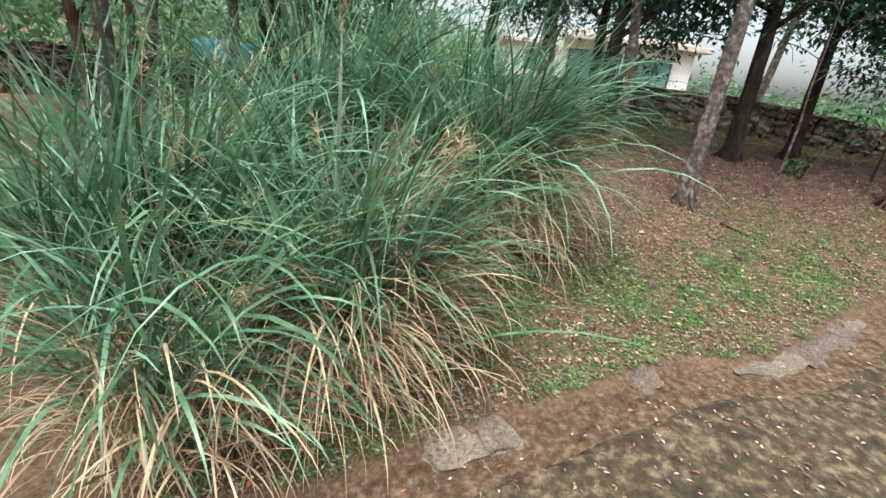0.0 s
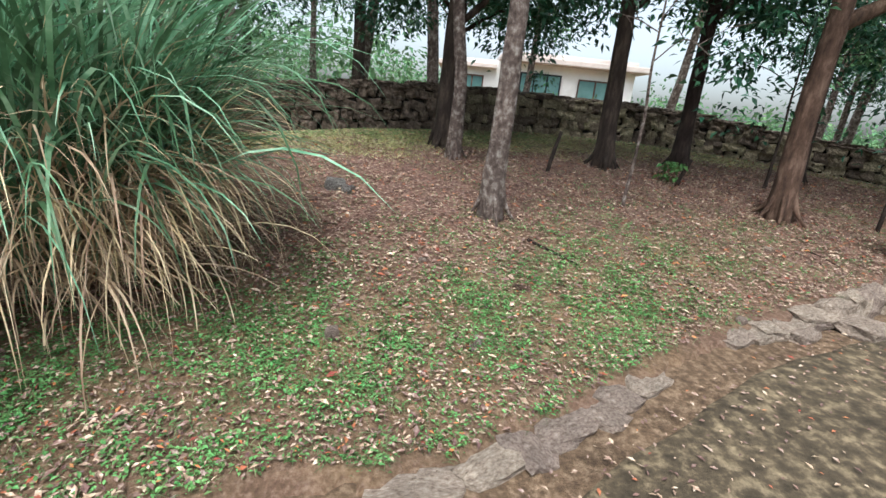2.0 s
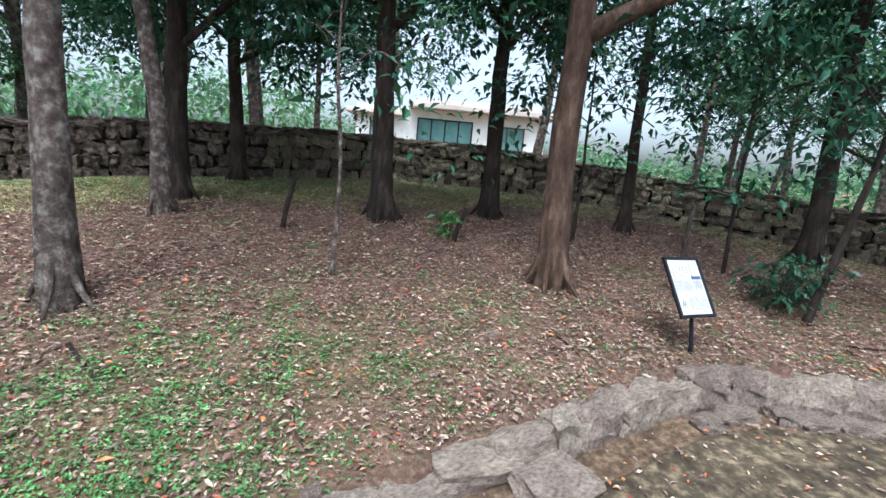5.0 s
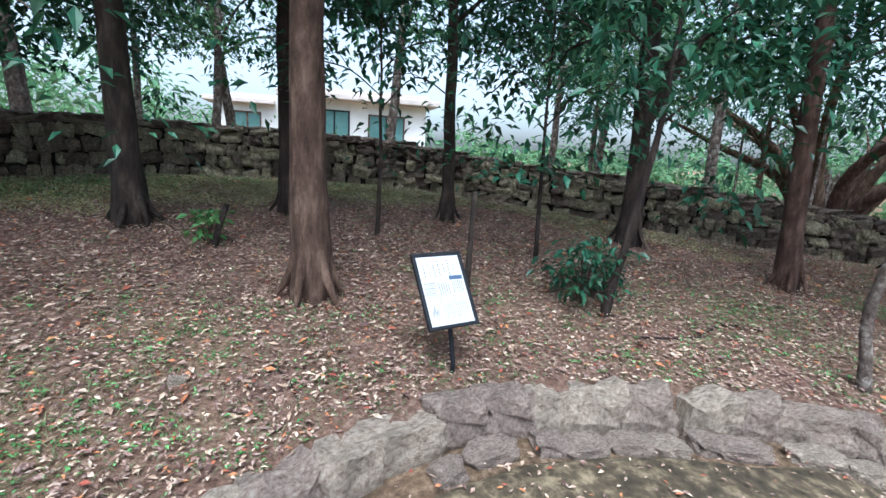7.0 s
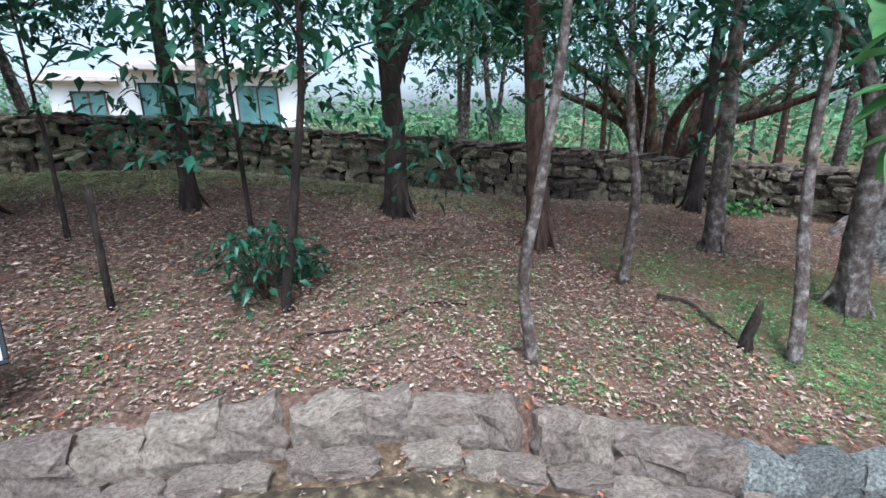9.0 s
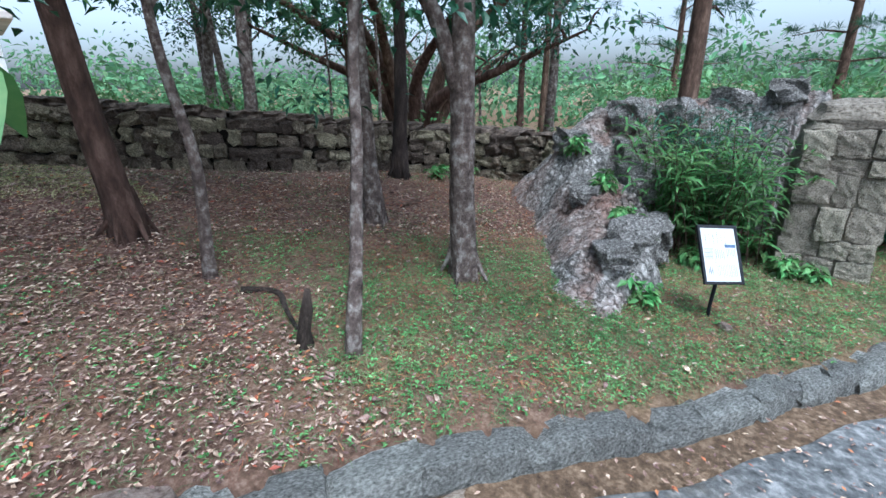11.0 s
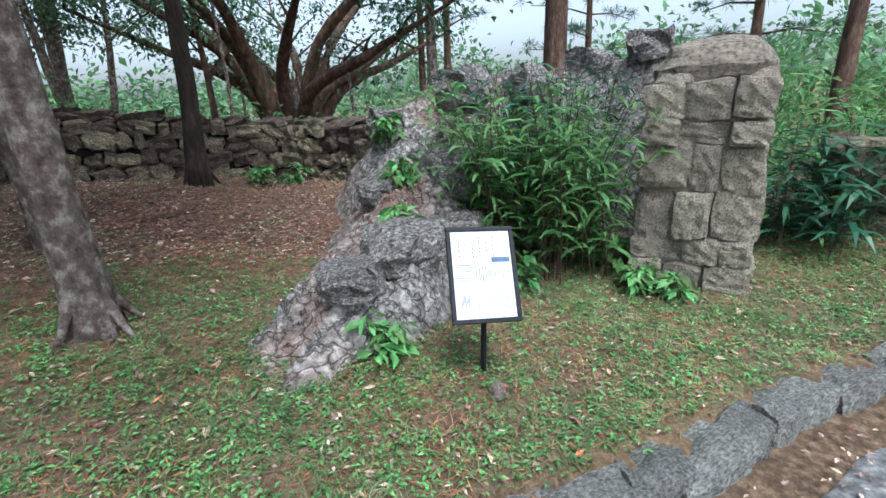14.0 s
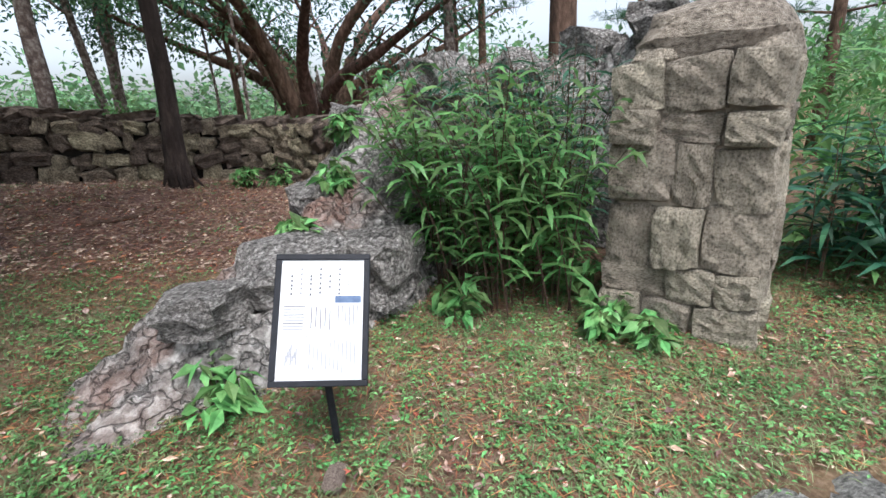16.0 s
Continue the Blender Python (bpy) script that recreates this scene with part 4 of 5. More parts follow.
# ---- information signs ----
def sign(tl, tr, br, bl, foot, label):
    tl, tr, br, bl = (Vector(p) for p in (tl, tr, br, bl))
    c = (tl + tr + br + bl) / 4
    x = ((tr + br) - (tl + bl)).normalized()
    y = ((tl + tr) - (bl + br)).normalized()
    y = (y - x * y.dot(x)).normalized()
    z = x.cross(y)
    W = ((tr - tl).length + (br - bl).length) / 2
    H = ((tl - bl).length + (tr - br).length) / 2
    m = Matrix((x, y, z)).transposed().to_4x4()
    m.translation = c
    g = gz(*foot)
    ob = new("information_sign")
    ob.location = (foot[0], foot[1], g)
    m = Matrix.Translation((-foot[0], -foot[1], -g)) @ m
    a, b, e = W / 2, H / 2, 0.02
    bm = bmesh.new()
    for lo, hi in (((-a - 0.004, b - e, -0.014), (a + 0.004, b + 0.004, 0.012)), ((-a - 0.004, -b - 0.004, -0.014), (a + 0.004, -b + e, 0.012)), ((-a - 0.004, -b + e, -0.014), (-a + e, b - e, 0.012)), ((a - e, -b + e, -0.014), (a + 0.004, b - e, 0.012))):
        box(bm, lo, hi, m, 0.004)
    part("frame", bm, M_FRAME, ob)
    bm = bmesh.new()
    box(bm, (-a + e - 0.004, -b + e - 0.004, -0.01), (a - e + 0.004, b - e + 0.004, 0.002), m)
    panel = part("panel", bm, M_PANEL, ob, "white printed panel with columns of small text")
    ia, ib = a - e, b - e
    rng = random.Random(3)
    bm, bl_, bg = bmesh.new(), bmesh.new(), bmesh.new()

    def bar(some, u0, v0, u1, v1, lift=0.0032):
        box(some, (-ia + 2 * ia * u0, -ib + 2 * ib * v0, 0.002), (-ia + 2 * ia * u1, -ib + 2 * ib * v1, lift), m)

    for k in range(7):
        u = 0.12 + 0.115 * k
        v = 0.95 - (0.02 if k % 2 else 0.08)
        while v > 0.66 + 0.12 * rng.random():
            bar(bg if k in (1, 6) else bm, u, v - 0.02, u + 0.02, v)
            v -= 0.028 + 0.02 * rng.random()
    bar(bl_, 0.66, 0.63, 0.97, 0.69)
    for k in range(9):
        bar(bg if k % 3 else bm, 0.05, 0.6 - 0.024 * k, 0.31 - 0.02 * rng.random(), 0.607 - 0.024 * k)
    for k in range(5):
        bar(bm, 0.38 + 0.055 * k, 0.4 + 0.05 * rng.random(), 0.39 + 0.055 * k, 0.6 - 0.04 * rng.random())
    for k in range(6):
        bar(bm, 0.7 + 0.045 * k, 0.4 + 0.08 * rng.random(), 0.708 + 0.045 * k, 0.61)
    for k in range(12):
        bar(bm, 0.38 + 0.048 * k, 0.05 + 0.06 * rng.random(), 0.386 + 0.048 * k, 0.33 - 0.04 * rng.random())
    bar(bg, 0.34, 0.04, 0.344, 0.62)
    bar(bg, 0.04, 0.35, 0.97, 0.354)
    for k in range(7):
        bar(bg, 0.1 + 0.02 * k, 0.12 + 0.03 * (k % 3), 0.115 + 0.02 * k, 0.2 + 0.03 * (k % 4))
    part("text", bm, M_INK, panel, "columns of small dark print")["kind"] = "stuff"
    part("title_block", bl_, M_INK_BLUE, panel, "dark blue title block")
    part("fine_print", bg, M_INK_GREY, panel, "grey print and dividing lines")["kind"] = "stuff"
    v, f = [], []
    top = m @ Vector((0, -H * 0.18, -0.012))
    tube(v, f, [(0, 0, -0.12), (0, 0, 0.08), (top.x * 0.6, top.y * 0.6, top.z * 0.7), tuple(top)], [0.016] * 4, 10)
    part_post = mesh_object("post", v, f, M_FRAME, ob, smooth=True)
    bm = bmesh.new()
    box(bm, (-0.07, -H * 0.3, -0.022), (0.07, -H * 0.02, -0.0145), m)
    part("bracket", bm, M_FRAME, ob)
    return tagged(ob, label, "sign", "information signs")


sign((7.376, 5.088, 1.158), (7.737, 5.167, 1.155), (7.769, 4.883, 0.737), (7.406, 4.808, 0.738), (7.62, 4.89), "black-framed information sign on a post amid leaf litter")
sign((15.206, 1.987, 0.578), (15.476, 1.738, 0.552), (15.260, 1.573, 0.118), (14.990, 1.820, 0.148), (15.22, 1.78), "black-framed information sign on a post before the outcrop")


# ---- shrubs ----
def lance_shrub(name, cx, cy, rx, ry, stems, hmin, hmax, seed, label, mat, length=0.2, width=0.032, per=20):
    rng = random.Random(seed)
    ob = new(name)
    ob.location = (cx, cy, gz(cx, cy))
    v, f, sv, sf = [], [], [], []
    for _ in range(stems):
        a, rad = rng.uniform(0, 6.28), math.sqrt(rng.random())
        x, y = math.cos(a) * rad * rx, math.sin(a) * rad * ry
        z = gz(cx + x, cy + y) - gz(cx, cy)
        h = rng.uniform(hmin, hmax)
        lean = Vector((rng.gauss(-0.18, 0.2), rng.gauss(-0.05, 0.2), 1))
        line = smooth_line([(x, y, z - 0.05), (x + lean.x * h * 0.4, y + lean.y * h * 0.4, z + h * 0.6), (x + lean.x * h * 1.1, y + lean.y * h * 1.1, z + h)], 7)
        tube(sv, sf, [tuple(q) for q in line], [0.006 - 0.0006 * i for i in range(7)], 4)
        for k in range(per):
            u = 0.2 + 0.8 * k / per
            i = min(5, int(u * 6))
            p = Vector(line[i]).lerp(Vector(line[i + 1]), u * 6 - i)
            b = k * 2.4 + rng.uniform(-0.5, 0.5)
            s = rng.uniform(0.7, 1.2)
            blade(v, f, p, (math.cos(b), math.sin(b), 0), length * s, width * s, 1.3, 3, rng.uniform(0.1, 0.9), rng)
    mesh_object("stalk_thicket", sv, sf, M_BARK, ob)["kind"] = "stuff"
    mesh_object("leaves", v, f, mat, ob)["kind"] = "stuff"
    return tagged(ob, label, "shrub")


lance_shrub("shell_ginger", 17.0, 2.35, 0.55, 0.75, 95, 0.9, 1.6, 2, "dense leafy clump with long pointed leaves beside the pillar", M_LEAF_LIGHT, 0.26, 0.045, 22)
lance_shrub("shell_ginger", 17.9, 2.6, 0.5, 0.6, 60, 1.3, 1.75, 3, "tall leafy clump with long pointed leaves behind the pillar", M_LEAF, 0.26, 0.036)
lance_shrub("strap_leaf_plant", 18.5, 0.25, 0.4, 0.4, 26, 0.6, 1.1, 4, "broad strap-leaved plant between pillar and low wall", M_LEAF, 0.42, 0.06, 12)
lance_shrub("strap_leaf_plant", 19.7, -0.6, 0.5, 0.9, 40, 0.9, 1.4, 6, "yellow-green strap-leaved plants on the low wall", M_LEAF_LIGHT, 0.4, 0.05, 12)


def small_bush(x, y, r, n, seed, label, mat=None, length=0.1, width=0.05, lift=0.0):
    rng = random.Random(seed)
    ob = new("bush")
    ob.location = (x, y, gz(x, y) + lift)
    v, f, sv, sf = [], [], [], []
    for k in range(n):
        a, h = rng.uniform(0, 6.28), r * rng.uniform(0.3, 1.5)
        tip = Vector((math.cos(a) * r * rng.uniform(0.2, 0.8), math.sin(a) * r * rng.uniform(0.2, 0.8), h))
        tube(sv, sf, [(0, 0, -0.05), tuple(tip * 0.5 + Vector((0, 0, 0.03))), tuple(tip)], [0.006, 0.005, 0.003], 4)
        cluster(v, f, tip, r * 0.35, 10, rng, length, width)
    mesh_object("stems", sv, sf, M_BARK, ob)["kind"] = "stuff"
    mesh_object("leaves", v, f, mat or M_LEAF, ob)["kind"] = "stuff"
    return tagged(ob, label, "bush", "low bushes")


small_bush(9.15, 5.62, 0.42, 30, 5, "dark leafy bush on the bare slope")
small_bush(5.95, 7.3, 0.22, 12, 6, "light green sprout beside a cut stem", M_LEAF_LIGHT)
small_bush(9.5, 5.75, 0.2, 12, 7, "dark sprout beside a sapling")
for k, (x, y, r) in enumerate(((14.95, 2.3, 0.16), (16.86, 1.32, 0.15), (16.92, 1.12, 0.12), (16.4, 2.2, 0.15), (17.2, 1.75, 0.2), (15.7, 2.75, 0.12), (16.3, 3.3, 0.14), (16.9, 3.9, 0.15), (17.35, 6.2, 0.2), (17.0, 6.5, 0.18))):
    on_rock = 14.8 < x < 18 and 2.5 < y < 4.5
    small_bush(x, y, r, 9, 20 + k, "broad-leaved weed growing at the stone's foot", M_WEED, 0.12, 0.06, (outcrop_height(x, y)[0] - 0.06) if on_rock else 0.0)

# ---- loose stones ----
for k, (x, y, a, s, mat) in enumerate(((1.39, 3.12, 20, (0.09, 0.07, 0.1), M_KERB), (1.02, 5.68, 10, (0.22, 0.16, 0.14), M_ROCK), (1.18, 5.6, 70, (0.14, 0.12, 0.1), M_ROCK), (2.01, 4.19, 0, (0.07, 0.05, 0.04), M_KERB), (4.75, 3.72, 30, (0.1, 0.08, 0.06), M_KERB), (6.0, 5.1, 0, (0.1, 0.08, 0.05), M_KERB), (2.85, 3.9, 0, (0.14, 0.06, 0.05), M_BARK), (10.4, 3.5, 0, (0.09, 0.05, 0.05), M_KERB), (17.5, 6.95, 0, (0.12, 0.1, 0.08), M_KERB), (15.1, 1.62, 40, (0.12, 0.08, 0.06), M_KERB))):
    ob = new("loose_stone", rock_mesh("loose_stone", mat, 130 + k, 0.4, 0.2))
    ob.matrix_basis = pose(x, y, gz(x, y) + s[2] * 0.25, 5, 5, a) @ Matrix.Diagonal((*s, 1))
    tagged(ob, "small weathered stone lying in the grass", "stone", "loose stones")
v, f = [], []
for i in range(8):
    u = i / 7
    c = Vector((0.1 * math.sin(u * 2.2), 0.2 * u, 0.015))
    for k in range(5):
        g = math.pi * k / 4
        v.append(tuple(c + Vector((math.cos(g) * 0.03, 0, math.sin(g) * 0.035))))
for i in range(7):
    for k in range(4):
        a = i * 5 + k
        f.append((a, a + 1, a + 6, a + 5))
ob = mesh_object("bark_piece", v, f, M_BARK_PALE, smooth=True)
ob.location = (2.3, 3.08, gz(2.3, 3.08))
tagged(ob, "curled pinkish piece of shed bark", "bark")

# ---- beyond the wall ----
def outside_point(u, off):
    i = min(max(int(u * (len(WALL) - 1)), 1), len(WALL) - 2)
    t = WALL[i + 1] - WALL[i - 1]
    t = t / np.linalg.norm(t)
    return WALL[i] + np.array((-t[1], t[0])) * off


PROTO = []
for k in range(4):
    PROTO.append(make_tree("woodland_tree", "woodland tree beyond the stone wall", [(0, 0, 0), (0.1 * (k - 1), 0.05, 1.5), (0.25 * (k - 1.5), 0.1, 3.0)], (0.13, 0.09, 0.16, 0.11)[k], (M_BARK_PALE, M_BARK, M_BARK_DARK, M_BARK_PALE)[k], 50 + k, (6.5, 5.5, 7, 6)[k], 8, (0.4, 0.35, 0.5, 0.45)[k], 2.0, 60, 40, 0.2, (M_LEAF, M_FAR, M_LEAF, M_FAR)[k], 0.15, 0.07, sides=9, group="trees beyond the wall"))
rng = random.Random(9)
places = []
for k in range(25):
    u = 0.1 + 0.88 * (k + rng.random() * 0.8) / 25
    places.append(outside_point(u, rng.choice((1.6, 3.0, 4.5, 6.5, 9.0)) + rng.uniform(-0.5, 0.8)))
places = [q for q in places if not (4.5 < q[0] < 13.5 and q[1] < 40 and rng.random() < 0.55)]
places += [np.array(q) for q in ((-3.5, 11.5), (-5.5, 10.8), (-2.2, 13), (-6.5, 7.2), (-5.2, 5.5), (-7, 4))]
for k, q in enumerate(places):
    m = pose(q[0], q[1], gz(*q) - 0.08, rng.uniform(-4, 4), rng.uniform(-4, 4), rng.uniform(0, 360)) @ Matrix.Scale(rng.uniform(0.85, 1.2), 4)
    if k < 4:
        PROTO[k].matrix_basis = m
    else:
        copy_thing(PROTO[rng.randrange(4)], m)

# many-stemmed banyan with hanging roots
def banyan(x, y, seed):
    rng = random.Random(seed)
    ob = new("banyan_tree")
    z = gz(x, y)
    ob.location = (x, y, z)
    v, f, lv, lf, rv, rf = [], [], [], [], [], []
    for k in range(13):
        a = 0.48 * k + rng.uniform(-0.2, 0.2)
        ln = rng.uniform(3.0, 5.0)
        up = rng.uniform(0.45, 1.3)
        p0 = Vector((math.cos(a) * 0.3, math.sin(a) * 0.3, -0.1))
        p1 = Vector((math.cos(a) * ln * 0.25, math.sin(a) * ln * 0.25, ln * up * 0.35 + 0.4))
        p2 = Vector((math.cos(a + 0.2) * ln * 0.6, math.sin(a + 0.2) * ln * 0.6, ln * up * 0.6 + 0.5))
        p3 = Vector((math.cos(a + 0.3) * ln, math.sin(a + 0.3) * ln, ln * up * 0.8 + 0.8))
        line = smooth_line([tuple(p0), tuple(p1), tuple(p2), tuple(p3)], 14)
        v, f = [], []
        tube(v, f, [tuple(q) for q in line], [0.2 * (1 - 0.88 * i / 13) for i in range(14)], 8, 0.3, seed=k)
        for i in (6, 8, 10, 12, 13):
            q0 = Vector(line[i])
            q1 = q0 + Vector((rng.uniform(-1, 1), rng.uniform(-1, 1), rng.uniform(0.1, 0.9)))
            tube(v, f, [tuple(q0), tuple(q0.lerp(q1, 0.5) + Vector((0, 0, 0.08))), tuple(q1)], [0.04, 0.025, 0.01], 5)
            for _ in range(3):
                cluster(lv, lf, q1 + Vector((rng.gauss(0, 0.35), rng.gauss(0, 0.35), rng.gauss(0.1, 0.3))), 0.55, 34, rng, 0.13, 0.06)
        mesh_object("stem", v, f, M_BARK, ob, smooth=True)
        if k % 2:
            q0 = Vector(line[7])
            tube(rv, rf, [tuple(q0), (q0.x + 0.05, q0.y, q0.z * 0.5), (q0.x + 0.02, q0.y + 0.05, -0.1)], [0.03, 0.035, 0.05], 6, 0.2)
    for k in range(40):
        a, rad = rng.uniform(0, 6.28), rng.uniform(0.15, 0.5)
        tube(rv, rf, [(math.cos(a) * rad * 0.6, math.sin(a) * rad * 0.6, rng.uniform(0.8, 1.8)), (math.cos(a) * rad, math.sin(a) * rad, 0.5), (math.cos(a) * rad * 1.3, math.sin(a) * rad * 1.3, -0.1)], [0.02, 0.028, 0.04], 5, 0.2)
    mesh_object("root_curtain", rv, rf, M_BARK_PALE, ob)["kind"] = "stuff"
    mesh_object("crown", lv, lf, M_LEAF, ob)
    return tagged(ob, "spreading banyan with many stems and hanging roots", "tree", "banyans beyond the wall")


banyan(20.6, 10.4, 1)


# pines
def pine(x, y, r, h, seed, first=0.35, mat=M_BARK):
    rng = random.Random(seed)
    ob = new("pine_tree")
    ob.location = (x, y, gz(x, y) - 0.05)
    v, f, nv, nf = [], [], [], []
    line = smooth_line([(0, 0, -0.2), (0.05, 0, h * 0.4), (0.12 * rng.uniform(-1, 1), 0.1, h)], 14)
    tube(v, f, [tuple(q) for q in line], [r * (1 - 0.7 * i / 13) for i in range(14)], 10, 0.18, 0.3)
    mesh_object("trunk", v, f, mat, ob, smooth=True)
    v, f = [], []
    for k in range(18):
        u = first + (1 - first) * k / 18
        i = min(12, int(u * 13))
        p = Vector(line[i])
        a = 2.4 * k
        ln = (1 - u * 0.6) * rng.uniform(1.6, 2.8)
        tip = p + Vector((math.cos(a) * ln, math.sin(a) * ln, ln * rng.uniform(-0.1, 0.35)))
        v, f = [], []
        tube(v, f, [tuple(p), tuple(p.lerp(tip, 0.5) + Vector((0, 0, 0.1))), tuple(tip)], [r * 0.22, r * 0.14, 0.01], 5)
        mesh_object("bough", v, f, mat, ob)
        for j in range(7):
            c = p.lerp(tip, 0.35 + 0.65 * j / 6) + Vector((rng.gauss(0, 0.16), rng.gauss(0, 0.16), 0.1))
            for _ in range(34):
                d = Vector((rng.gauss(0, 1), rng.gauss(0, 1), rng.gauss(0.5, 0.7)))
                leaf(nv, nf, c, d, Vector((0.3, 0.2, 1)), rng.uniform(0.2, 0.32), 0.014, 0.2)
    mesh_object("needles", nv, nf, M_NEEDLE, ob)
    return tagged(ob, "tall pine with rough reddish bark and tufted needles", "tree", "pines")


for k, (x, y, r, h) in enumerate(((19.5, 3.25, 0.19, 8), (24.6, 8.6, 0.13, 8), (24.2, 9.2, 0.12, 7.5), (22.0, 0.1, 0.14, 8), (27, 5.5, 0.12, 7), (-4.6, 10.6, 0.16, 7), (-3.0, 10.4, 0.14, 7), (26, 1.5, 0.14, 8), (25, -3, 0.13, 7.5))):
    pine(x, y, r, h, 60 + k, 0.45 if k in (0, 1, 2) else 0.6 if k == 3 else 0.3)


# far woods, a loose belt of foliage
rng = random.Random(14)
v, f = [], []
for k in range(2600):
    a = rng.uniform(-75, 140)
    far = rng.uniform(22, 48)
    top = 1.5 + 1.8 * noise.noise((a * 0.09, 0, 1)) + 1.5 * noise.noise((a * 0.3, 0, 4)) + (1.8 if a < -12 else 0) + (0.6 if a > 60 else 0)
    x, y = 8 + far * math.sin(radians(a)), 3 + far * math.cos(radians(a))
    if 2 < x < 17 and 18 < y < 40:
        continue
    z = gz(x, y) + max(0.2, top) * (far / 24) * rng.random() ** 0.7
    for _ in range(14):
        d = Vector((rng.gauss(0, 1), rng.gauss(0, 1), rng.gauss(0, 0.8)))
        leaf(v, f, Vector((x, y, z)) + d * 0.6, d + Vector((0, 0, -0.3)), Vector((rng.gauss(0, 0.6), rng.gauss(0, 0.6), 1)), rng.uniform(0.3, 0.6), rng.uniform(0.16, 0.3))
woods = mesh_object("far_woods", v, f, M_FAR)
tagged(woods, "distant green woodland, haze painted in as paler leaf colour", "woods", kind="stuff")
# undergrowth just outside the wall
v, f = [], []
for k in range(900):
    u = 0.1 + 0.9 * rng.random()
    q = outside_point(u, rng.uniform(0.7, 9))
    x, y = q
    h = rng.uniform(0.1, 1.1) * (0.55 + 0.9 * max(0, noise.noise((x * 0.4, y * 0.4, 6))))
    for _ in range(16):
        d = Vector((rng.gauss(0, 1), rng.gauss(0, 1), rng.gauss(0, 0.7)))
        leaf(v, f, Vector((x, y, gz(x, y) + h)) + d * 0.22, d, Vector((rng.gauss(0, 0.5), rng.gauss(0, 0.5), 1)), rng.uniform(0.1, 0.22), rng.uniform(0.04, 0.08))
for k in range(900):
    x, y = rng.uniform(18.6, 27), rng.uniform(-5, 6)
    if x < 19.8 and y > 1.2:
        continue
    h = rng.uniform(0.1, 1.0) * float(np.interp(x, [19, 24], [0.6, 1.7]))
    for _ in range(16):
        d = Vector((rng.gauss(0, 1), rng.gauss(0, 1), rng.gauss(0, 0.7)))
        leaf(v, f, Vector((x, y, gz(x, y) + h)) + d * 0.25, d, Vector((rng.gauss(0, 0.5), rng.gauss(0, 0.5), 1)), rng.uniform(0.12, 0.26), rng.uniform(0.04, 0.08))
tagged(mesh_object("undergrowth", v, f, M_LEAF_LIGHT), "tangled green undergrowth outside the wall", "undergrowth", kind="stuff")

# the white house beyond the wall
house = tagged(new("house"), "white single-storey house with a flat pale roof", "house")
house.matrix_basis = pose(9.6, 29.5, 1.3, 0, 0, -6)
bm = bmesh.new()
box(bm, (-5.6, 0, 0), (5.6, 7, 3.1), bevel=0.03)
part("wall", bm, M_PLASTER, house)
bm = bmesh.new()
box(bm, (-2.6, -0.9, 3.1), (6.2, 7.6, 3.42), bevel=0.05)
box(bm, (-2.2, 0.3, 3.42), (5.8, 7.2, 3.75), bevel=0.05)
part("roof", bm, M_ROOF, house)
bm = bmesh.new()
box(bm, (-6.2, -0.5, 2.6), (-2.7, 7.4, 2.85), bevel=0.04)
part("roof", bm, M_ROOF, house)
for x, w, z0, z1 in ((-4.1, 1.3, 1.1, 2.2), (-0.4, 3.2, 0.3, 2.6), (3.3, 2.0, 0.4, 2.5)):
    bm = bmesh.new()
    box(bm, (x - w / 2, -0.04, z0), (x + w / 2, -0.006, z1))
    win = part("window", bm, M_GLASS, house, "teal tinted window")
    bm = bmesh.new()
    n = max(2, int(w / 0.8))
    for k in range(n + 1):
        xx = x - w / 2 + w * k / n
        box(bm, (xx - 0.04, -0.09, z0), (xx + 0.04, -0.042, z1))
    box(bm, (x - w / 2, -0.088, z1 - 0.08), (x + w / 2, -0.043, z1))
    part("window_frame", bm, M_FRAME if w > 2 else M_BARK, win)
shed = tagged(new("tarpaulin"), "blue tarpaulin over stacked goods beyond the wall", "tarpaulin")
for k, (x, y, w, h) in enumerate(((-7.2, 14.8, 1.8, 1.3), (-4.9, 15.4, 1.2, 1.1))):
    bm = bmesh.new()
    box(bm, (x - w / 2, y - 0.5, gz(x, y) - 0.1), (x + w / 2, y + 0.5, gz(x, y) + h), bevel=0.12)
    part("sheet", bm, M_BLUE, shed)

# ---- ground cover ----
rng = random.Random(33)


CELL = 0.08
CX0, CY0 = -2.6, -1.6
NCX, NCY = int(22.4 / CELL), int(13.6 / CELL)
GRID = []
for j in range(NCY):
    row = []
    for i in range(NCX):
        x, y = CX0 + i * CELL, CY0 + j * CELL
        d2 = (WALL[:, 0] - x) ** 2 + (WALL[:, 1] - y) ** 2
        k = min(max(int(d2.argmin()), 1), len(WALL) - 2)
        t = WALL[k + 1] - WALL[k - 1]
        inner = (x > 16.8 and y < 1.6) or t[0] * (y - WALL[k, 1]) - t[1] * (x - WALL[k, 0]) < 0 and d2[k] > 0.01
        b = beyond(x, y)[0]
        row.append((gz(x, y), greenness(x, y) if inner and b < 0 else 0.0, b) if inner and b < -0.12 else None)
    GRID.append(row)


def cell(x, y):
    return GRID[min(NCY - 1, int((y - CY0) / CELL + 0.5))][min(NCX - 1, int((x - CX0) / CELL + 0.5))]


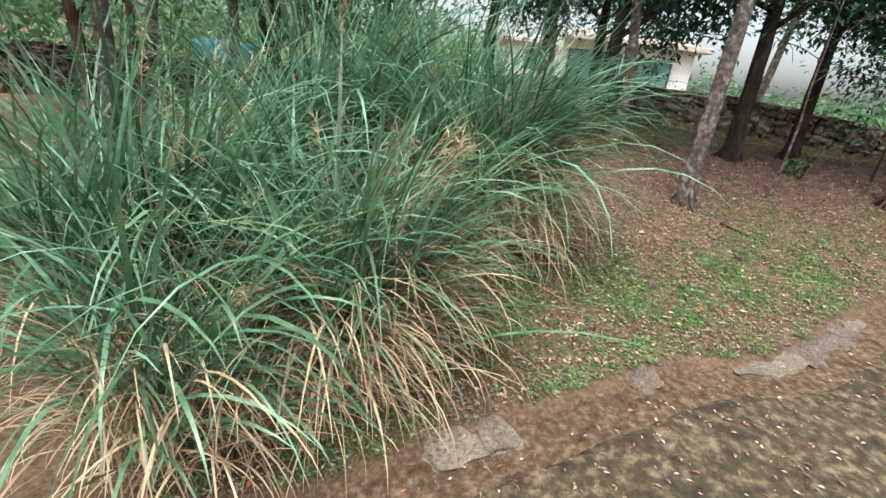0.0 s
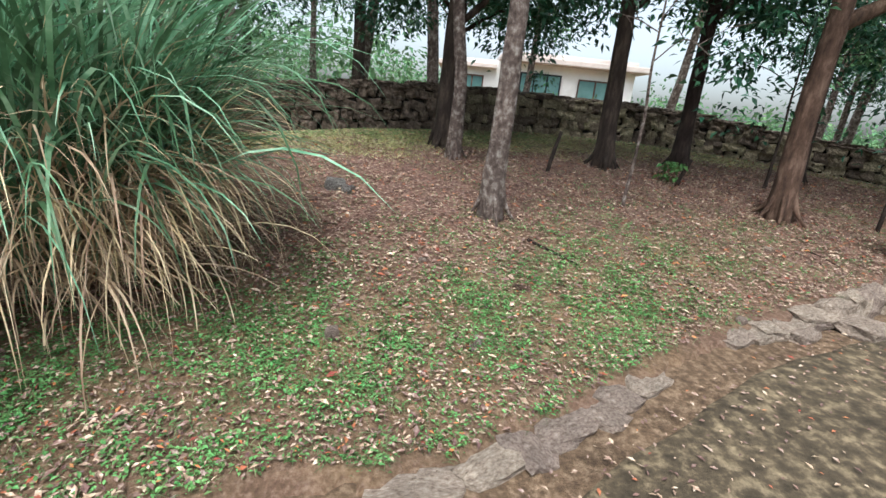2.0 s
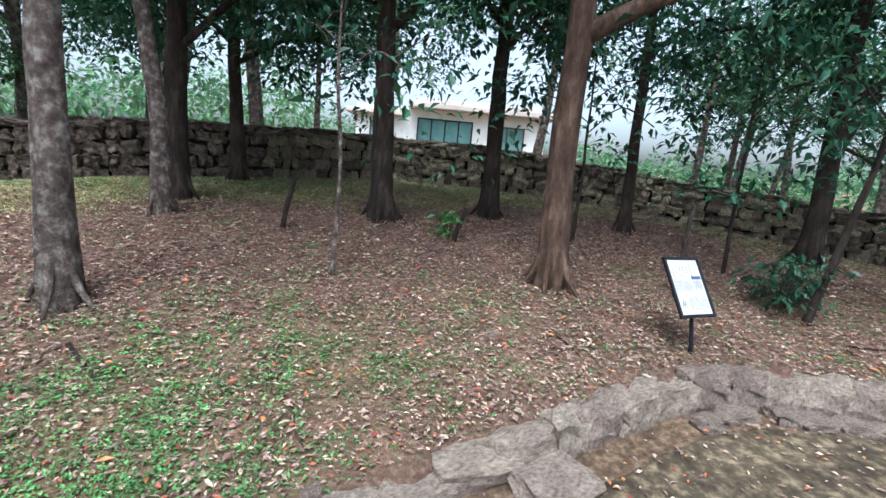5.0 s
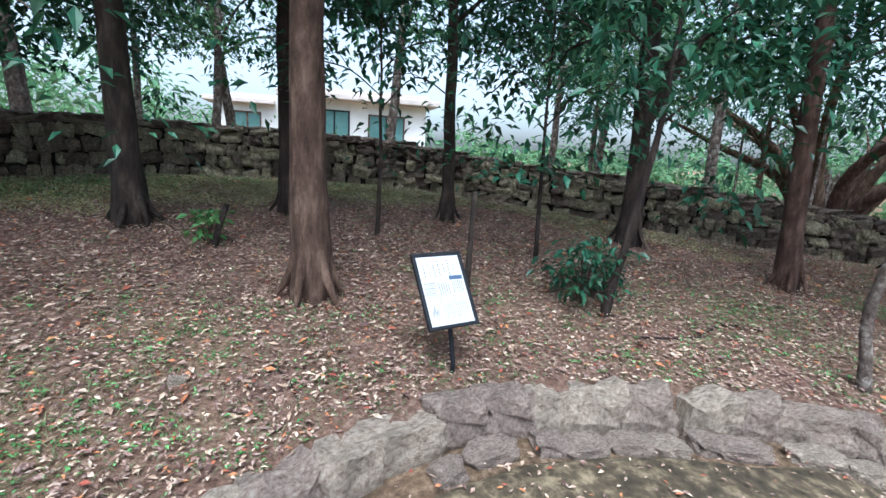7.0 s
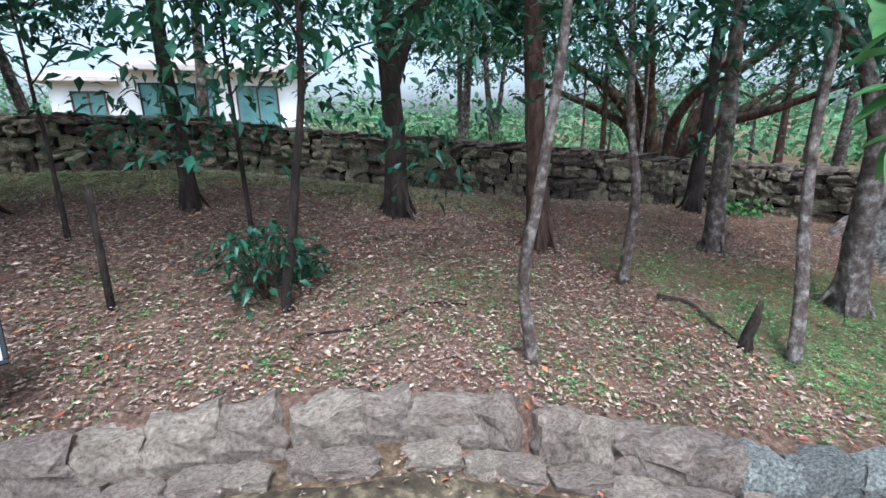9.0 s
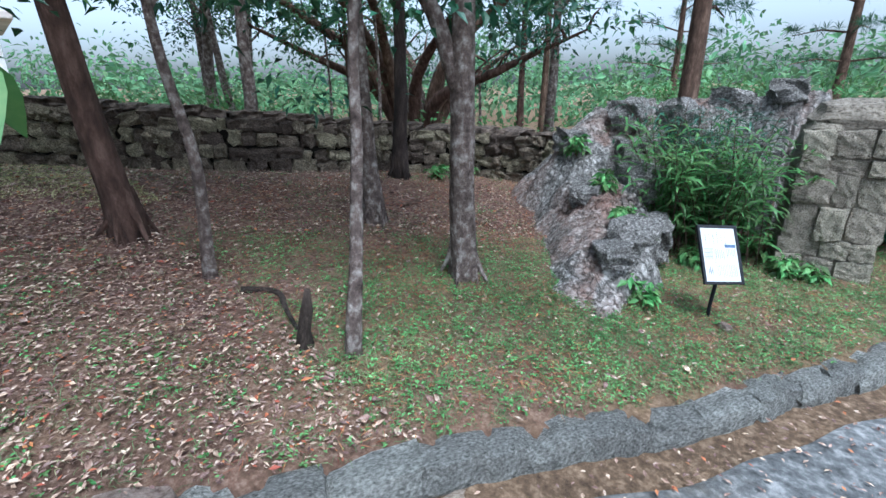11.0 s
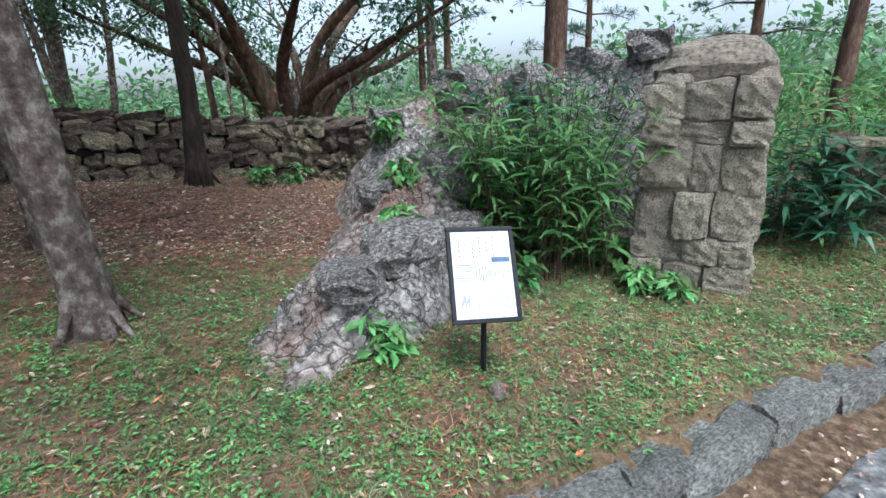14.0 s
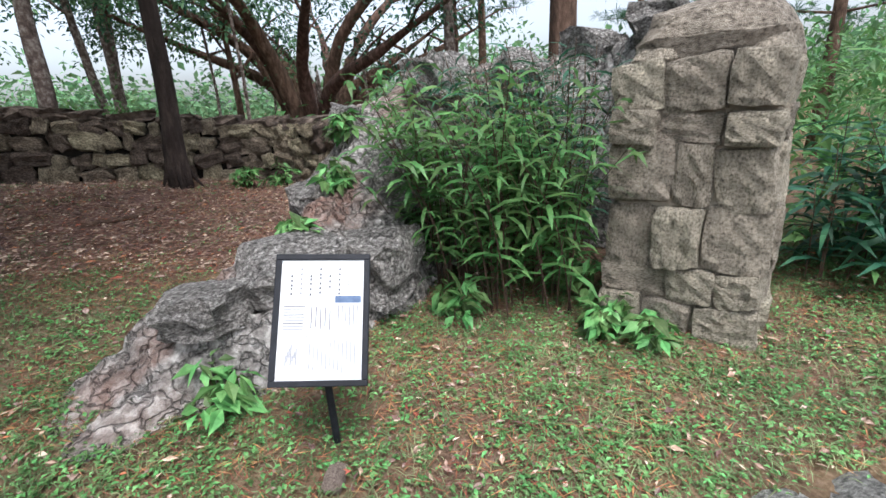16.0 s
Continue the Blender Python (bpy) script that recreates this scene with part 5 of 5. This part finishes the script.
v, f, rv, rf, wv, wf, bv, bf = [], [], [], [], [], [], [], []
count = 0
while count < 250000:
    x, y = rng.uniform(-2.5, 19.5), rng.uniform(-1.5, 11.8)
    here = cell(x, y)
    if here is None:
        continue
    z, g, b = here
    near = math.exp(-max(0.0, -b - 1.5) / 3.0)
    base = 0.75 if 3.0 < x < 12.5 else 0.4
    if rng.random() > base + (1 - base) * near:
        continue
    count += 1
    z += 0.008
    a = rng.uniform(0, 6.28)
    lawn = x > 12.3 and b > -2.8
    if rng.random() < (0.1 if lawn else 0.8 - 0.35 * g):
        s = rng.uniform(0.018, 0.05) if rng.random() < 0.93 else rng.uniform(0.05, 0.085)
        tv, tf = (rv, rf) if rng.random() < 0.09 else (v, f)
        leaf(tv, tf, Vector((x, y, z + rng.uniform(0, 0.025))), Vector((math.cos(a), math.sin(a), rng.uniform(-0.1, 0.35))), Vector((rng.gauss(0, 0.4), rng.gauss(0, 0.4), 1)), s, s * rng.uniform(0.28, 0.5), 0.05)
    patch = g * (1.15 if lawn else 1.75 if noise.noise((x * 2.2, y * 2.2, 21)) > 0.0 else 0.55)
    if rng.random() < patch * (0.38 if lawn else 0.44 if x < 4.5 else 0.2):
        for _ in range(rng.randrange(3, 6)):
            a = rng.uniform(0, 6.28)
            s = rng.uniform(0.014, 0.042)
            leaf(wv, wf, Vector((x + rng.gauss(0, 0.025), y + rng.gauss(0, 0.025), z + rng.uniform(0, 0.02))), Vector((math.cos(a), math.sin(a), rng.uniform(0.1, 0.7))), Vector((0, 0, 1)), s, s * 0.5, 0.2)
    if rng.random() < (0.42 if lawn else 0.24) * (0.15 + g):
        for _ in range(4 if lawn else 3):
            a = rng.uniform(0, 6.28)
            blade(bv, bf, (x + rng.gauss(0, 0.03), y + rng.gauss(0, 0.03), z - 0.01), (math.cos(a), math.sin(a), 0), rng.uniform(0.035, 0.1), 0.005, 1.4, 2, rng.uniform(0.6, 3), rng)
# short grass at the wall's foot; its pale colour carries the light there
mv, mf = [], []
for k in range(150000):
    x, y = rng.uniform(-1.5, 12.6), rng.uniform(6.5, 11.7)
    here = cell(x, y)
    if here is None:
        continue
    w = wall_distance(x, y)
    if w > 2.3 + 0.7 * noise.noise((x * 0.9, y * 0.9, 41)) + rng.gauss(0, 0.25):
        continue
    for _ in range(2):
        a = rng.uniform(0, 6.28)
        blade(mv, mf, (x + rng.gauss(0, 0.02), y + rng.gauss(0, 0.02), here[0] - 0.005), (math.cos(a), math.sin(a), 0), rng.uniform(0.03, 0.08), 0.018, 1.3, 2, rng.uniform(0.4, 2.0), rng)
tagged(mesh_object("mown_grass", mv, mf, M_MOWN), "short yellow-green grass along the wall, sunlight painted into its pale colour", "grass", kind="stuff")
nv, nf = [], []
for k in range(56000):
    x, y = rng.uniform(11.5, 18.5), rng.uniform(-1.0, 7.0)
    here = cell(x, y)
    if here is None or (x < 13 and rng.random() < 0.6) or noise.noise((x * 1.3, y * 1.3, 31)) + rng.gauss(0, 0.3) < -0.05:
        continue
    a, s = rng.uniform(0, 6.28), rng.uniform(0.05, 0.12)
    leaf(nv, nf, Vector((x, y, here[0] + 0.012 + rng.uniform(0, 0.015))), Vector((math.cos(a), math.sin(a), rng.uniform(-0.05, 0.15))), Vector((0, 0, 1)), s, 0.005, 0.02)
tagged(mesh_object("needle_litter", nv, nf, M_NEEDLE_DRY), "scattered red-brown pine needles on the lawn", "needle litter", kind="stuff")
# leaves blown on to the path
for k in range(3200):
    i = rng.randrange(20, len(KERB) - 10)
    t = KERB[i + 1] - KERB[i - 1]
    t = t / np.linalg.norm(t)
    w = 0.18 + abs(rng.gauss(0, 0.8))
    q = KERB[i] + np.array((t[1], -t[0])) * w
    z = gz(*KERB[i]) - step_down(KERB[i][0]) + 0.035
    a, s = rng.uniform(0, 6.28), rng.uniform(0.02, 0.055)
    tv, tf = (rv, rf) if rng.random() < 0.12 else (v, f)
    leaf(tv, tf, Vector((q[0], q[1], z)), Vector((math.cos(a), math.sin(a), 0.1)), Vector((rng.gauss(0, 0.3), rng.gauss(0, 0.3), 1)), s, s * 0.42, 0.05)
tagged(mesh_object("leaf_litter", v, f, M_LITTER), "scattered brown and straw-coloured fallen leaves", "leaf litter", kind="stuff")
tagged(mesh_object("red_leaf_litter", rv, rf, M_LITTER_R), "scattered reddish fallen leaves", "leaf litter", kind="stuff")
tagged(mesh_object("weeds", wv, wf, M_WEED), "low bright green broad-leaved weeds", "weeds", kind="stuff")
tagged(mesh_object("short_grass", bv, bf, M_GRASS), "short patchy grass on the mound", "grass", kind="stuff")
